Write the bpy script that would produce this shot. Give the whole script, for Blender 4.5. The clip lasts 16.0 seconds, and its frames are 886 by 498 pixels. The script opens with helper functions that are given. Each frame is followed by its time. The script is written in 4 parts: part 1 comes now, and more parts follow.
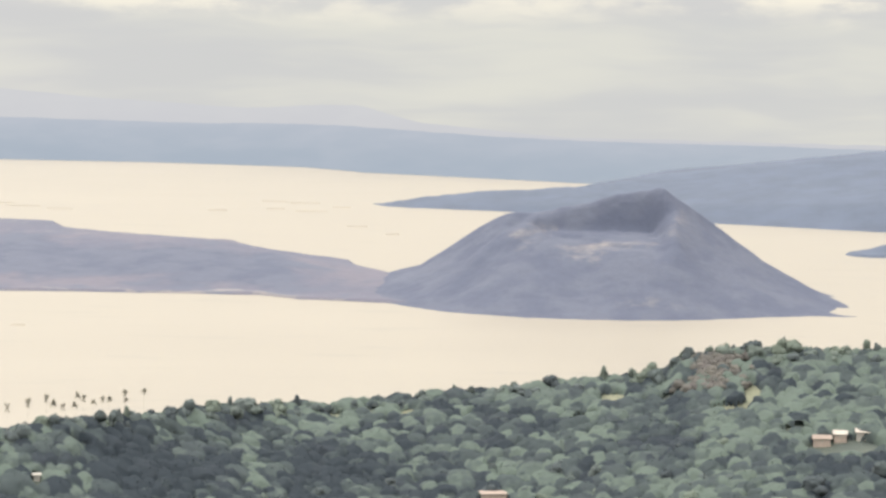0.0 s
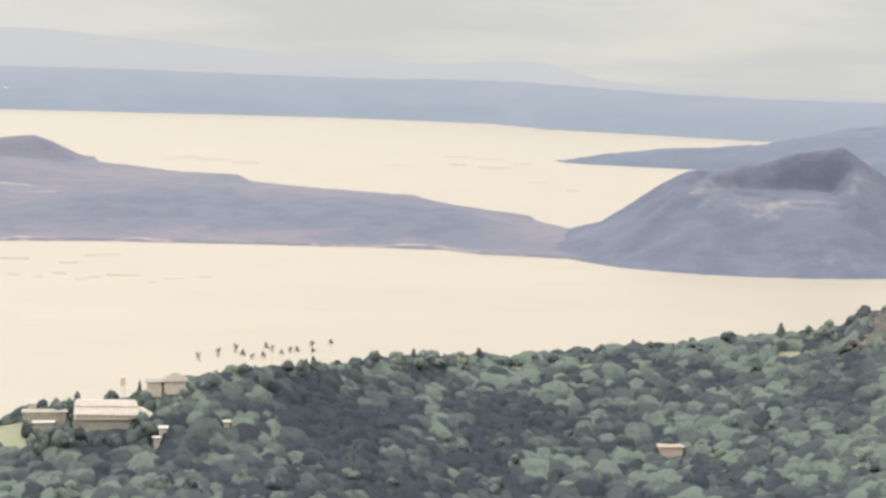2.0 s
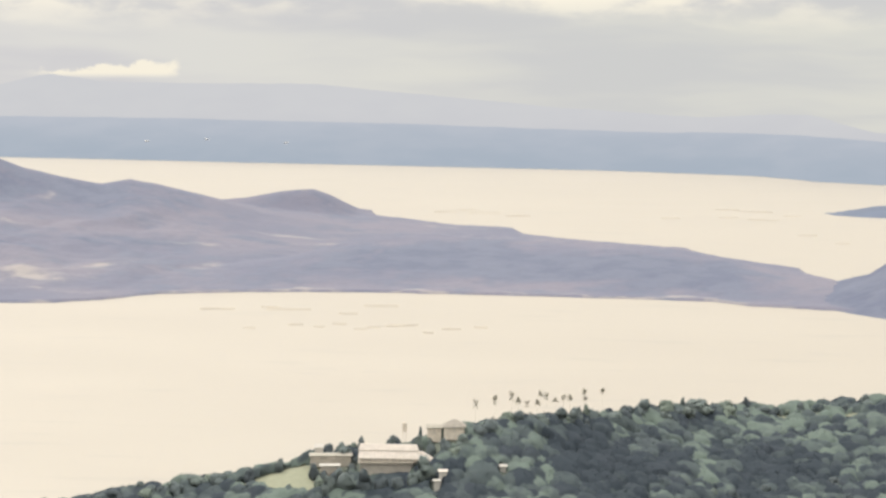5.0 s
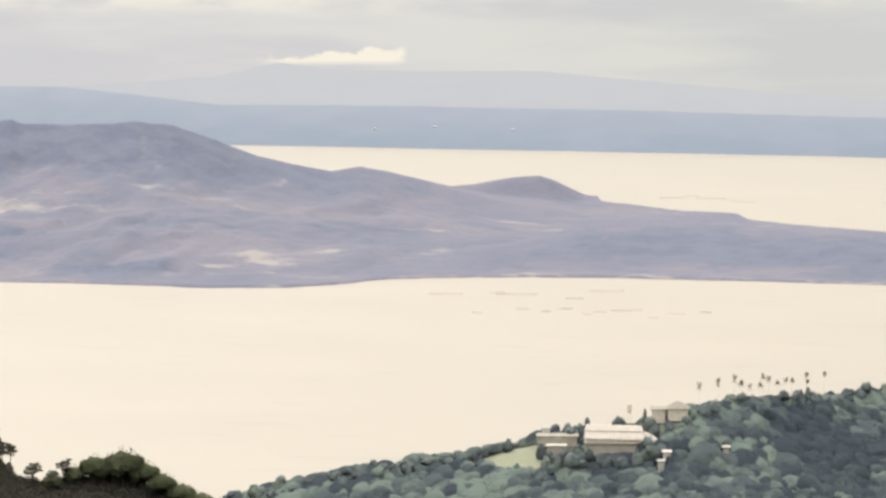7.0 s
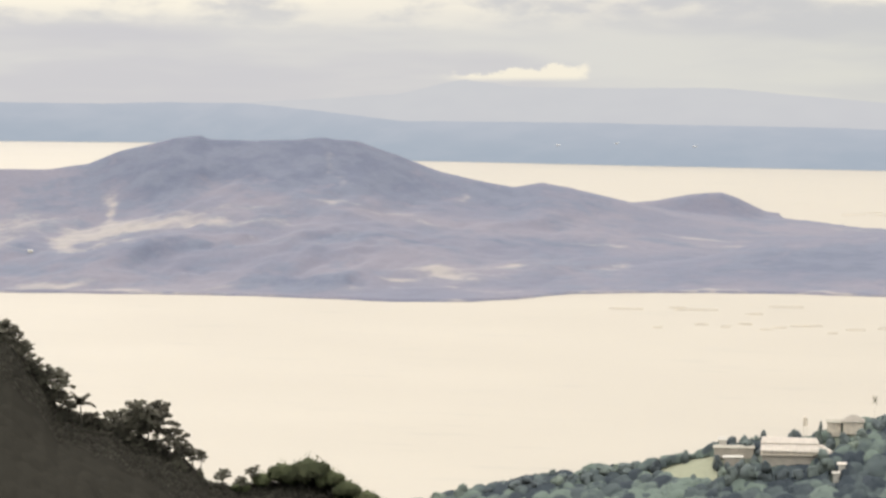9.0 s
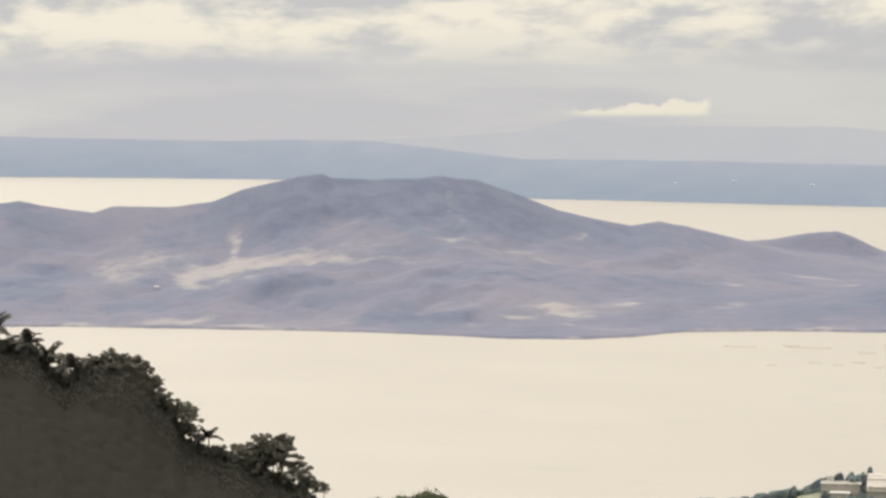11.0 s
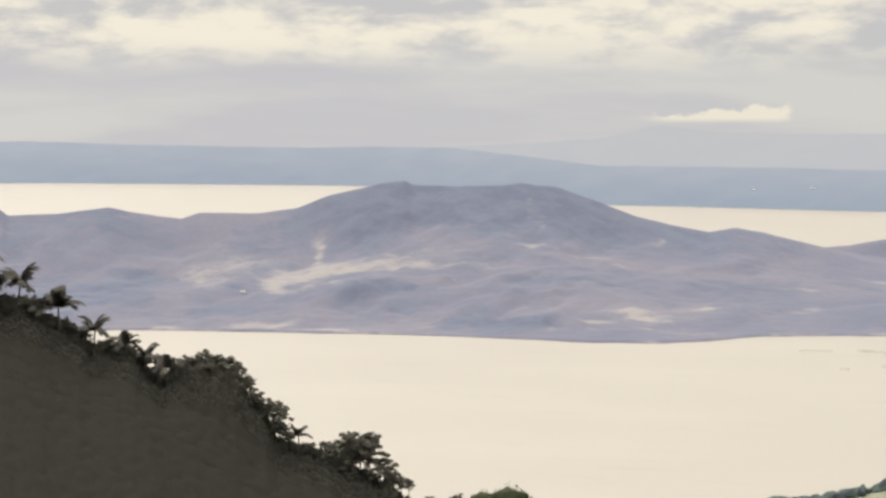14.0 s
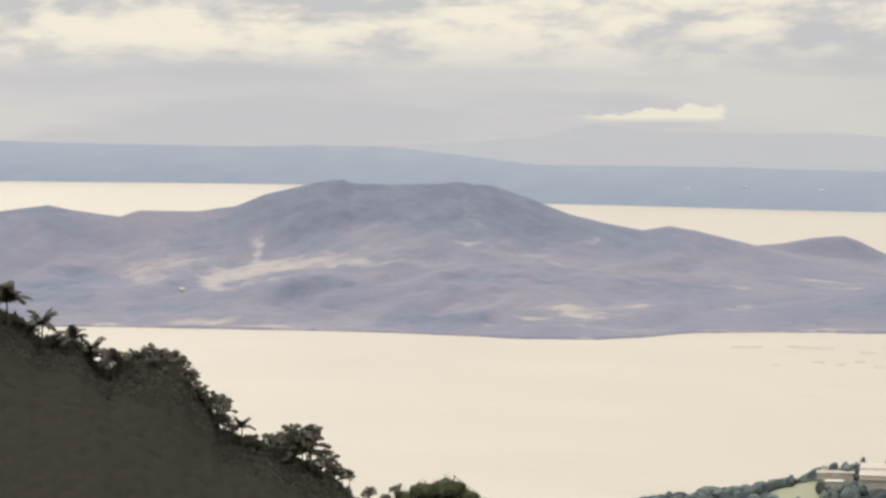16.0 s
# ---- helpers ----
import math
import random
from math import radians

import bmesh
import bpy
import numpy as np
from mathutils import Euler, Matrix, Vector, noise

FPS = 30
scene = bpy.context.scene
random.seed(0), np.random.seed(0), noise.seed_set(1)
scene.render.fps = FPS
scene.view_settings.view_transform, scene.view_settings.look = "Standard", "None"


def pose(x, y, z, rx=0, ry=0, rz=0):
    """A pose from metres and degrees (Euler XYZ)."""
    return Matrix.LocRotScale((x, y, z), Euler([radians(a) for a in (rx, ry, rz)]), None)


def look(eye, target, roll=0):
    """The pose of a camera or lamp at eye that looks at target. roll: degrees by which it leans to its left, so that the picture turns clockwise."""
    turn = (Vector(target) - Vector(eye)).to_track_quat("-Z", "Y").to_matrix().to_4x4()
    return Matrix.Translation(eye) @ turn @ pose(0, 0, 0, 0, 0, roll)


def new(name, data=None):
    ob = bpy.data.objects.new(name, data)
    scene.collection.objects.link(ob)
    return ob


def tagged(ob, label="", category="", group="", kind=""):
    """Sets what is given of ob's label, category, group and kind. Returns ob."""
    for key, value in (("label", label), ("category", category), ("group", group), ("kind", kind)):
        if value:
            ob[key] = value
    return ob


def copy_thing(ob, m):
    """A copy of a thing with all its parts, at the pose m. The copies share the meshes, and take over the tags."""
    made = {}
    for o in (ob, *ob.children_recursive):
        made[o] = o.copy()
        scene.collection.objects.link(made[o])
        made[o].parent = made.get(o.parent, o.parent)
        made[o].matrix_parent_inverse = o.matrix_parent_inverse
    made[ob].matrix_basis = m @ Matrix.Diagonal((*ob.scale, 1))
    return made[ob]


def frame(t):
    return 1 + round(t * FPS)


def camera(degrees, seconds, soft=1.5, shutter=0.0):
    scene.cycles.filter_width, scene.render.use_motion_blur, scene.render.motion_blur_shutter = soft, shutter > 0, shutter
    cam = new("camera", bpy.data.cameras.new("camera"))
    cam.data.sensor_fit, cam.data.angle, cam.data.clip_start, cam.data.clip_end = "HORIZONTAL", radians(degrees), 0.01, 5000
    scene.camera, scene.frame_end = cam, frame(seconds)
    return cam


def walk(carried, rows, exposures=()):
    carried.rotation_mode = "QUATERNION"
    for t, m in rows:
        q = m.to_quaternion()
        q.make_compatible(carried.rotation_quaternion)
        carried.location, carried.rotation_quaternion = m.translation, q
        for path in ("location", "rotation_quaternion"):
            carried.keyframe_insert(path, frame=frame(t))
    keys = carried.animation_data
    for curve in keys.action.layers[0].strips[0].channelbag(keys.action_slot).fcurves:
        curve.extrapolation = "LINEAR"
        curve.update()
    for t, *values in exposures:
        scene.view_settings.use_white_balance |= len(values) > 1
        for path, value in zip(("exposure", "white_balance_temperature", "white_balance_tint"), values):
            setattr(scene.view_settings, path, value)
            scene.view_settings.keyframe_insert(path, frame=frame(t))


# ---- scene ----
cam = camera(18.392, 16.0, soft=2.8)
# t, x, y, z, yaw, pitch, roll
ROWS = [
    (0.0, -9.50, 110.75, 200.96, -0.365, -5.463, -0.636),
    (0.5, -9.72, 105.73, 201.56, 0.683, -5.724, -0.904),
    (1.0, -9.71, 100.65, 202.16, 1.500, -5.655, -0.782),
    (1.5, -9.47, 95.50, 202.77, 2.193, -5.966, -0.734),
    (2.0, -9.49, 89.62, 203.30, 3.419, -6.435, -0.773),
    (2.5, -9.25, 83.69, 203.84, 4.642, -6.119, -0.636),
    (3.0, -8.78, 77.74, 204.37, 5.752, -5.596, -0.448),
    (3.2, -8.64, 74.69, 204.79, 6.140, -5.418, -0.289),
    (5.3, -4.74, 42.48, 209.18, 9.809, -5.473, -0.225),
    (5.5, -4.14, 39.40, 209.60, 10.314, -5.587, -0.185),
    (6.0, -3.18, 33.57, 210.04, 11.354, -5.717, -0.167),
    (6.5, -1.85, 27.08, 210.55, 12.427, -5.736, -0.049),
    (7.0, -0.23, 20.59, 211.08, 13.886, -5.706, 0.294),
    (7.5, 1.69, 14.12, 211.59, 14.948, -5.551, 0.354),
    (8.0, 3.11, 8.65, 211.91, 15.870, -5.574, 0.357),
    (8.5, 4.83, 3.20, 212.23, 16.793, -5.538, 0.342),
    (9.0, 6.85, -2.21, 212.56, 17.723, -5.341, 0.386),
    (9.2, 7.96, -5.54, 213.08, 18.004, -5.276, 0.102),
    (11.3, 21.53, -40.18, 218.61, 20.427, -4.518, 0.341),
    (11.5, 22.99, -43.45, 219.15, 20.515, -4.495, 0.234),
    (12.0, 25.29, -48.92, 219.50, 20.806, -4.425, 0.392),
    (12.5, 27.41, -55.43, 219.94, 21.387, -4.255, 0.481),
    (13.0, 29.56, -61.99, 220.38, 21.942, -4.374, 0.568),
    (13.5, 31.76, -68.59, 220.83, 22.303, -4.542, 0.569),
    (14.0, 33.44, -74.29, 221.06, 21.915, -4.453, 0.467),
    (14.5, 35.50, -80.88, 221.39, 21.659, -4.609, 0.407),
    (15.0, 37.61, -87.54, 221.72, 21.443, -4.819, 0.320),
    (15.5, 39.76, -94.23, 222.07, 21.014, -4.610, 0.349),
    (16.0, 41.96, -100.98, 222.40, 20.551, -4.490, 0.313),
]
walk(cam, [(t, pose(x, y, z, 0, 0, yaw) @ pose(0, 0, 0, 90 + pitch) @ pose(0, 0, 0, 0, 0, -roll)) for t, x, y, z, yaw, pitch, roll in ROWS],
     [(0.0, 0.15, 6300, 10), (5.5, 0.10, 6300, 10), (7.0, 0.12, 6300, 10), (8.5, 0.10, 6300, 10), (9.2, 0.07, 6300, 10), (11.3, -0.07, 6300, 10), (12.5, -0.06, 6300, 10), (16.0, -0.06, 6300, 10)])

# ---- sky, sun ----
SUN_BEARING, SUN_HEIGHT = 38.0, 44.0  # degrees to the left of the first view, above the horizon


def heading(b, e=0.0):
    b, e = radians(b), radians(e)
    return Vector((-math.sin(b) * math.cos(e), math.cos(b) * math.cos(e), math.sin(e)))


def at(b, r, z=0.0):
    """A place from its bearing in degrees (left is plus), its range and its height."""
    return Vector((-r * math.sin(radians(b)), r * math.cos(radians(b)), z))


class Nodes:
    """Short hand for building node trees."""

    def __init__(self, tree):
        self.tree = tree
        tree.nodes.clear()

    def put(self, kind, inputs=None, **props):
        n = self.tree.nodes.new(kind)
        for k, v in props.items():
            if k == "ramp":
                el = n.color_ramp.elements
                while len(el) < len(v):
                    el.new(0.5)
                for e, (p, c) in zip(el, v):
                    e.position, e.color = p, (*c, 1.0) if len(c) == 3 else c
            elif k == "operation":
                n.operation = v
            elif k == "blend_type":
                n.blend_type = v
            elif k == "data_type":
                n.data_type = v
            elif k == "sky_type":
                n.sky_type = v
            elif k == "attribute_name":
                n.attribute_name = v
            elif k == "clamp":
                n.clamp = v
            elif k == "interpolation_type":
                n.interpolation_type = v
        for k, v in (inputs or {}).items():
            s = n.inputs[k]
            if isinstance(v, bpy.types.NodeSocket):
                self.tree.links.new(v, s)
            else:
                s.default_value = v
        return n

    def math(self, op, a, b=0.0):
        return self.put("ShaderNodeMath", {0: a, 1: b}, operation=op).outputs[0]

    def span(self, v, a, b, c=0.0, d=1.0):
        return self.put("ShaderNodeMapRange", {0: v, 1: a, 2: b, 3: c, 4: d}, interpolation_type="SMOOTHSTEP").outputs[0]

    def mix(self, f, a, b, blend="MIX"):
        n = self.put("ShaderNodeMix", {0: f}, data_type="RGBA", blend_type=blend)
        for s, v in ((n.inputs[6], a), (n.inputs[7], b)):
            if isinstance(v, bpy.types.NodeSocket):
                self.tree.links.new(v, s)
            else:
                s.default_value = (*v, 1.0)
        return n.outputs[2]

    def noise(self, vec, scale, detail=4.0, rough=0.55):
        return self.put("ShaderNodeTexNoise", {"Vector": vec, "Scale": scale, "Detail": detail, "Roughness": rough}).outputs[0]

    def stretch(self, vec, s):
        return self.put("ShaderNodeMapping", {"Vector": vec, "Scale": s}).outputs[0]


def build_world():
    world = bpy.data.worlds.new("sky")
    scene.world = world
    world.use_nodes = True
    n = Nodes(world.node_tree)
    d = n.put("ShaderNodeTexCoord").outputs["Generated"]
    z = n.put("ShaderNodeSeparateXYZ", {0: d}).outputs[2]
    lifted = n.put("ShaderNodeVectorMath", {0: d, 1: (0, 0, 0.13)}, operation="ADD").outputs[0]
    sky = n.put("ShaderNodeTexSky", {0: lifted}, sky_type="NISHITA")
    sky.sun_disc, sky.sun_elevation, sky.sun_rotation, sky.dust_density = False, radians(SUN_HEIGHT), radians(-SUN_BEARING), 4.0
    blue = n.put("ShaderNodeVectorMath", {0: sky.outputs[0], 3: 0.10}, operation="SCALE").outputs[0]
    # cloud cover: long flat banks near the horizon, broken heaps above
    warp = n.put("ShaderNodeTexNoise", {"Vector": n.stretch(d, (1, 1, 3.0)), "Scale": 14.0, "Detail": 2.0}).outputs["Color"]
    bent = n.put("ShaderNodeVectorMath", {0: d, 1: n.put("ShaderNodeVectorMath", {0: warp, 3: 0.012}, operation="SCALE").outputs[0]}, operation="ADD").outputs[0]
    heaps = n.math("ADD", n.math("MULTIPLY", n.noise(n.stretch(bent, (1, 1, 3.2)), 25.0, 5.0, 0.52), 0.70), n.math("MULTIPLY", n.noise(n.stretch(bent, (1, 1, 2.4)), 70.0, 5.0, 0.58), 0.30))
    banks = n.noise(n.stretch(bent, (1, 1, 7.0)), 7.0, 4.0, 0.5)
    cover = n.math("ADD", n.math("MULTIPLY", heaps, 0.65), n.math("MULTIPLY", banks, 0.35))
    lit = n.span(cover, 0.450, 0.575)
    upper = n.mix(lit, (0.598, 0.580, 0.562), (0.95, 0.865, 0.70))
    axis = n.put("ShaderNodeSeparateXYZ", {0: d})
    bearing = n.math("DEGREES", n.math("ARCTAN2", n.math("MULTIPLY", axis.outputs[0], -1.0), axis.outputs[1]))
    haze = n.span(bearing, 4.0, 20.0)
    low = n.mix(n.span(banks, 0.38, 0.64), n.mix(haze, (0.585, 0.576, 0.552), (0.592, 0.572, 0.572)), n.mix(haze, (0.685, 0.664, 0.585), (0.685, 0.66, 0.612)))
    cloud = n.mix(n.span(n.math("ADD", z, n.math("MULTIPLY", n.math("SUBTRACT", banks, 0.5), 0.02)), -0.016, 0.004), low, upper)
    # one bright bank of cumulus low over the far mountains
    height = n.math("DEGREES", n.math("ARCSINE", z))
    puff = n.noise(n.stretch(d, (1, 1, 1.6)), 190.0, 4.0, 0.55)
    along = n.span(bearing, 17.6, 14.75, 0.0, 1.0)
    top = n.math("ADD", n.math("MULTIPLY", along, 0.20), n.math("MULTIPLY", n.math("SUBTRACT", puff, 0.5), 0.42))
    top = n.math("ADD", top, -1.67)
    ends = n.math("MULTIPLY", n.span(bearing, 17.9, 17.0), n.span(n.math("ADD", bearing, n.math("MULTIPLY", n.math("SUBTRACT", puff, 0.5), 0.5)), 14.58, 14.86))
    bank = n.math("MULTIPLY", n.math("MULTIPLY", n.span(n.math("SUBTRACT", top, height), -0.02, 0.08), n.span(height, -1.88, -1.73)), ends)
    cloud = n.mix(n.math("MULTIPLY", bank, 0.95), cloud, (0.905, 0.825, 0.665))
    # thinner and brighter cover overhead, most of all towards the veiled sun
    s = heading(SUN_BEARING, SUN_HEIGHT)
    near_sun = n.put("ShaderNodeVectorMath", {0: d, 1: tuple(s)}, operation="DOT_PRODUCT").outputs["Value"]
    gain = n.math("ADD", n.span(z, 0.04, 0.75, 1.0, 2.9), n.span(near_sun, 0.78, 1.0, 0.0, 1.3))
    cloud = n.put("ShaderNodeVectorMath", {0: cloud, 3: gain}, operation="SCALE").outputs[0]
    both = n.mix(n.span(z, 0.0, 0.5, 0.97, 0.85), blue, cloud)
    bg = n.put("ShaderNodeBackground", {0: both, 1: 1.0})
    out = n.put("ShaderNodeOutputWorld", {0: bg.outputs[0]})


build_world()
lamp = new("sun", bpy.data.lights.new("sun", "SUN"))
lamp.data.energy, lamp.data.angle, lamp.data.color = 1.1, radians(14), (1.0, 0.93, 0.82)
lamp.matrix_world = look(heading(SUN_BEARING, SUN_HEIGHT) * 900, (0, 0, 0))


# ---- materials ----
def material(name, build):
    m = bpy.data.materials.new(name)
    m.use_nodes = True
    n = Nodes(m.node_tree)
    shader = build(n)
    n.put("ShaderNodeOutputMaterial", {0: shader})
    return m


def surface(n, color, rough=0.8, bump=None, strength=0.3, distance=1.0, **more):
    inputs = {"Base Color": color if isinstance(color, bpy.types.NodeSocket) else (*color, 1.0), "Roughness": rough}
    inputs.update(more)
    if bump is not None:
        inputs["Normal"] = n.put("ShaderNodeBump", {"Strength": strength, "Distance": distance, "Height": bump}).outputs[0]
    return n.put("ShaderNodeBsdfPrincipled", inputs).outputs[0]


def place(n):
    return n.put("ShaderNodeTexCoord").outputs["Object"]


def attribute(n, name):
    return n.put("ShaderNodeAttribute", attribute_name=name).outputs["Fac"]


def water_look(n):
    p = place(n)
    wide = n.noise(n.stretch(p, (1, 3.0, 1)), 0.004, 4.0, 0.6)
    fine = n.noise(n.stretch(p, (1, 1.6, 1)), 0.12, 3.0, 0.6)
    color = n.mix(n.span(wide, 0.4, 0.65), (0.362, 0.327, 0.272), (0.374, 0.339, 0.283))
    streak = n.noise(n.stretch(p, (1, 4.0, 1)), 0.011, 5.0, 0.6)
    color = n.mix(n.span(streak, 0.56, 0.72, 0.0, 0.15), color, (0.16, 0.17, 0.17))
    return surface(n, color, n.span(wide, 0.35, 0.7, 0.33, 0.36), fine, 0.05, 1.0, IOR=1.4)


def hazed_ash_look(n):
    p = place(n)
    ash, scrub = attribute(n, "ash"), attribute(n, "scrub")
    big, mid, fine = n.noise(p, 0.008, 4.0), n.noise(n.stretch(p, (1, 1, 0.9)), 0.035, 5.0), n.noise(p, 0.22, 4.0, 0.65)
    patchy = n.noise(n.stretch(p, (1, 1, 1.5)), 0.075, 6.0, 0.62)
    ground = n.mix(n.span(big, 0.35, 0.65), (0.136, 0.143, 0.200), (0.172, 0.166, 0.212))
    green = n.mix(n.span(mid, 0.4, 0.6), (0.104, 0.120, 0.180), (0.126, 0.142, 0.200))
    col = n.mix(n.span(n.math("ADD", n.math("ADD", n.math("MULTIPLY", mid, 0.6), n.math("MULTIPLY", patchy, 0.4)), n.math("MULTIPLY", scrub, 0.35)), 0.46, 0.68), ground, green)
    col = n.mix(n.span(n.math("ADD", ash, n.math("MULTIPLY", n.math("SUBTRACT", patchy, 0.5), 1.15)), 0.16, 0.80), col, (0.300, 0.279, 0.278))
    col = n.mix(0.34, col, n.mix(n.span(fine, 0.3, 0.7), (0.82, 0.82, 0.84), (1.1, 1.1, 1.1)), "MULTIPLY")
    return surface(n, col, 0.95, n.math("ADD", n.math("MULTIPLY", fine, 0.4), n.math("MULTIPLY", mid, 1.8)), 0.22, 2.4)


def glowing_haze_look(low, high):
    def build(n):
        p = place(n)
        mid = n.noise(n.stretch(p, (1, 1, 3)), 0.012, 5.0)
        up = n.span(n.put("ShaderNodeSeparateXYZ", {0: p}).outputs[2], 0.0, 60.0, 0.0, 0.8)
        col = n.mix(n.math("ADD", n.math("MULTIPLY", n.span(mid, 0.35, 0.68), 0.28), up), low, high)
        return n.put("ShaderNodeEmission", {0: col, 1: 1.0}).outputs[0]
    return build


def foliage(dark, light, source, mid=None, mottled=0.4, level=1.8):
    """Leaves in a run of tones from dark over mid to light, picked by the tree, the clump and the leaf."""
    mid = mid or tuple(0.5 * (a + b) for a, b in zip(dark, light))

    def build(n):
        p = place(n)
        pick = n.put("ShaderNodeObjectInfo").outputs["Random"] if source == "object" else attribute(n, "tint")
        leafy = n.put("ShaderNodeNewGeometry").outputs["Random Per Island"]
        f = n.math("ADD", n.math("MULTIPLY", pick, 0.94), n.math("MULTIPLY", leafy, 0.06))
        col = n.mix(n.span(f, 0.55, 1.0), n.mix(n.span(f, 0.0, 0.55), dark, mid), light)
        grey = tuple(c * k for c, k in zip(mid, (1.04, 0.95, 1.08)))
        col = n.mix(n.span(n.noise(n.put("ShaderNodeNewGeometry").outputs["Position"], 0.07, 3.0), 0.5, 0.68, 0.0, mottled), col, grey)
        col = n.mix(0.35, col, n.mix(n.noise(p, 0.3, 3.0), (0.78, 0.78, 0.78), (1.2, 1.2, 1.15)), "MULTIPLY")
        # most leaves of a crown lie level, whatever way its outline faces
        lie = n.put("ShaderNodeVectorMath", {0: n.put("ShaderNodeNewGeometry").outputs["Normal"], 1: (0, 0, level)}, operation="ADD").outputs[0]
        lie = n.put("ShaderNodeVectorMath", {0: lie}, operation="NORMALIZE").outputs[0]
        skin = surface(n, col, 0.8, **{"Specular IOR Level": 0.04, "Normal": lie})
        through_leaf = n.put("ShaderNodeBsdfTranslucent", {0: col, "Normal": lie}).outputs[0]
        return n.put("ShaderNodeMixShader", {0: 0.3, 1: skin, 2: through_leaf}).outputs[0]
    return build


def earth_look(n):
    p = place(n)
    field = attribute(n, "field")
    a, b = n.noise(p, 0.03, 5.0), n.noise(p, 0.5, 4.0, 0.7)
    col = n.mix(n.span(a, 0.35, 0.65), (0.105, 0.127, 0.122), (0.155, 0.183, 0.152))
    col = n.mix(n.span(n.math("ADD", field, n.math("MULTIPLY", a, 0.4)), 0.4, 0.8), col, (0.275, 0.290, 0.212))
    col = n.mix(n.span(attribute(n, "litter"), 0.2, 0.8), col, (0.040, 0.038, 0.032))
    col = n.mix(0.6, col, n.mix(b, (0.65, 0.65, 0.65), (1.25, 1.2, 1.15)), "MULTIPLY")
    return surface(n, col, 0.95, b, 0.5, 0.5)


def shade_canopy_look(n):
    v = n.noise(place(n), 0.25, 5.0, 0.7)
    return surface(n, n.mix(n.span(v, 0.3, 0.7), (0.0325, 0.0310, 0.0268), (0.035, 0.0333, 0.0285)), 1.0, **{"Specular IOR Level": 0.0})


def plain(color, rough=0.7, scale=0.6, spread=0.18):
    def build(n):
        p = place(n)
        v = n.noise(p, scale, 5.0, 0.65)
        lo, hi = tuple(c * (1 - spread) for c in color), tuple(min(1.0, c * (1 + spread)) for c in color)
        return surface(n, n.mix(n.span(v, 0.3, 0.7), lo, hi), rough, v, 0.15, 0.1)
    return build


WATER = material("sky_toned_lake_water", water_look)
ASH = material("hazed_ash_and_scrub", hazed_ash_look)
FAR_LAND = material("far_land_haze_glow", glowing_haze_look((0.378, 0.424, 0.48), (0.48, 0.50, 0.542)))
FAR_PEAKS = material("far_peaks_haze_glow", glowing_haze_look((0.535, 0.531, 0.547), (0.588, 0.580, 0.578)))
HAZED_LAND = material("wooded_point", plain((0.116, 0.143, 0.205), 0.95, 0.02, 0.10))
EARTH = material("grass_and_earth", earth_look)
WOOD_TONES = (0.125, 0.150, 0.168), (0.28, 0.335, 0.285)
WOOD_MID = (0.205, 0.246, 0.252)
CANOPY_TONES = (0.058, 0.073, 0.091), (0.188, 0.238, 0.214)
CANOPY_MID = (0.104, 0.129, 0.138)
WOOD_LEAF = material("hazed_woodland_leaves", foliage(*CANOPY_TONES, "mesh", CANOPY_MID, 0.25, 2.0))
TREE_LEAF = material("hazed_tree_leaves", foliage(*WOOD_TONES, "object", WOOD_MID, 0.25, 3.0))
CANOPY = material("shade_painted_canopy", shade_canopy_look)
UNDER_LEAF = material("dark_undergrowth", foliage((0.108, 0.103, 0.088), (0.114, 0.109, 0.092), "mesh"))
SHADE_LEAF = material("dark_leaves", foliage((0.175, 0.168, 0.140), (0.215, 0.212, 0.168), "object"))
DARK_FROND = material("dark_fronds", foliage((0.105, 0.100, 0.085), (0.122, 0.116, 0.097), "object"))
DRY_LEAF = material("dry_thicket", foliage((0.195, 0.19, 0.185), (0.25, 0.24, 0.222), "mesh"))
GREEN_LEAF = material("sunlit_toned_leaves", foliage((0.078, 0.088, 0.052), (0.165, 0.19, 0.10), "object"))
BARK = material("bark", plain((0.12, 0.105, 0.09), 0.9, 2.0))
PALM_BARK = material("hazed_palm_trunk", plain((0.50, 0.46, 0.40), 0.9, 2.0))
PALM_LEAF = material("hazed_palm_fronds", foliage((0.60, 0.57, 0.50), (0.66, 0.63, 0.55), "object"))
SHADED_BARK = material("shaded_bark", plain((0.070, 0.065, 0.055), 0.9, 2.0))
ROOF_PALE = material("pale_metal_roof", plain((0.60, 0.545, 0.49), 0.7, 0.5, 0.08))
WINDOW_GREY = material("hazed_window_glass", plain((0.54, 0.495, 0.435), 0.5, 1.0))
WALL_PALE = material("pale_plaster", plain((0.62, 0.56, 0.48), 0.85, 0.7, 0.12))
WALL_WHITE = material("white_paint", plain((0.52, 0.50, 0.46), 0.7, 0.5, 0.06))
FAR_WALL = material("hazy_far_wall", plain((0.46, 0.47, 0.48), 0.8, 0.5, 0.05))
WALL_BROWN = material("hazed_brown_timber", plain((0.42, 0.385, 0.335), 0.85, 0.5, 0.1))
ROOF_DULL = material("dull_sheet_roof", plain((0.34, 0.32, 0.275), 0.8, 0.6, 0.12))
ROOF_PINK = material("faded_pink_roof", plain((0.40, 0.325, 0.285), 0.85, 0.6, 0.12))
ROOF_GREY = material("grey_brown_roof", plain((0.30, 0.275, 0.24), 0.8, 0.6, 0.12))
PINK_WALL = material("pinkish_plaster", plain((0.58, 0.475, 0.415), 0.85, 0.7, 0.1))
BAMBOO = material("weathered_bamboo", plain((0.62, 0.57, 0.49), 0.8, 1.5))


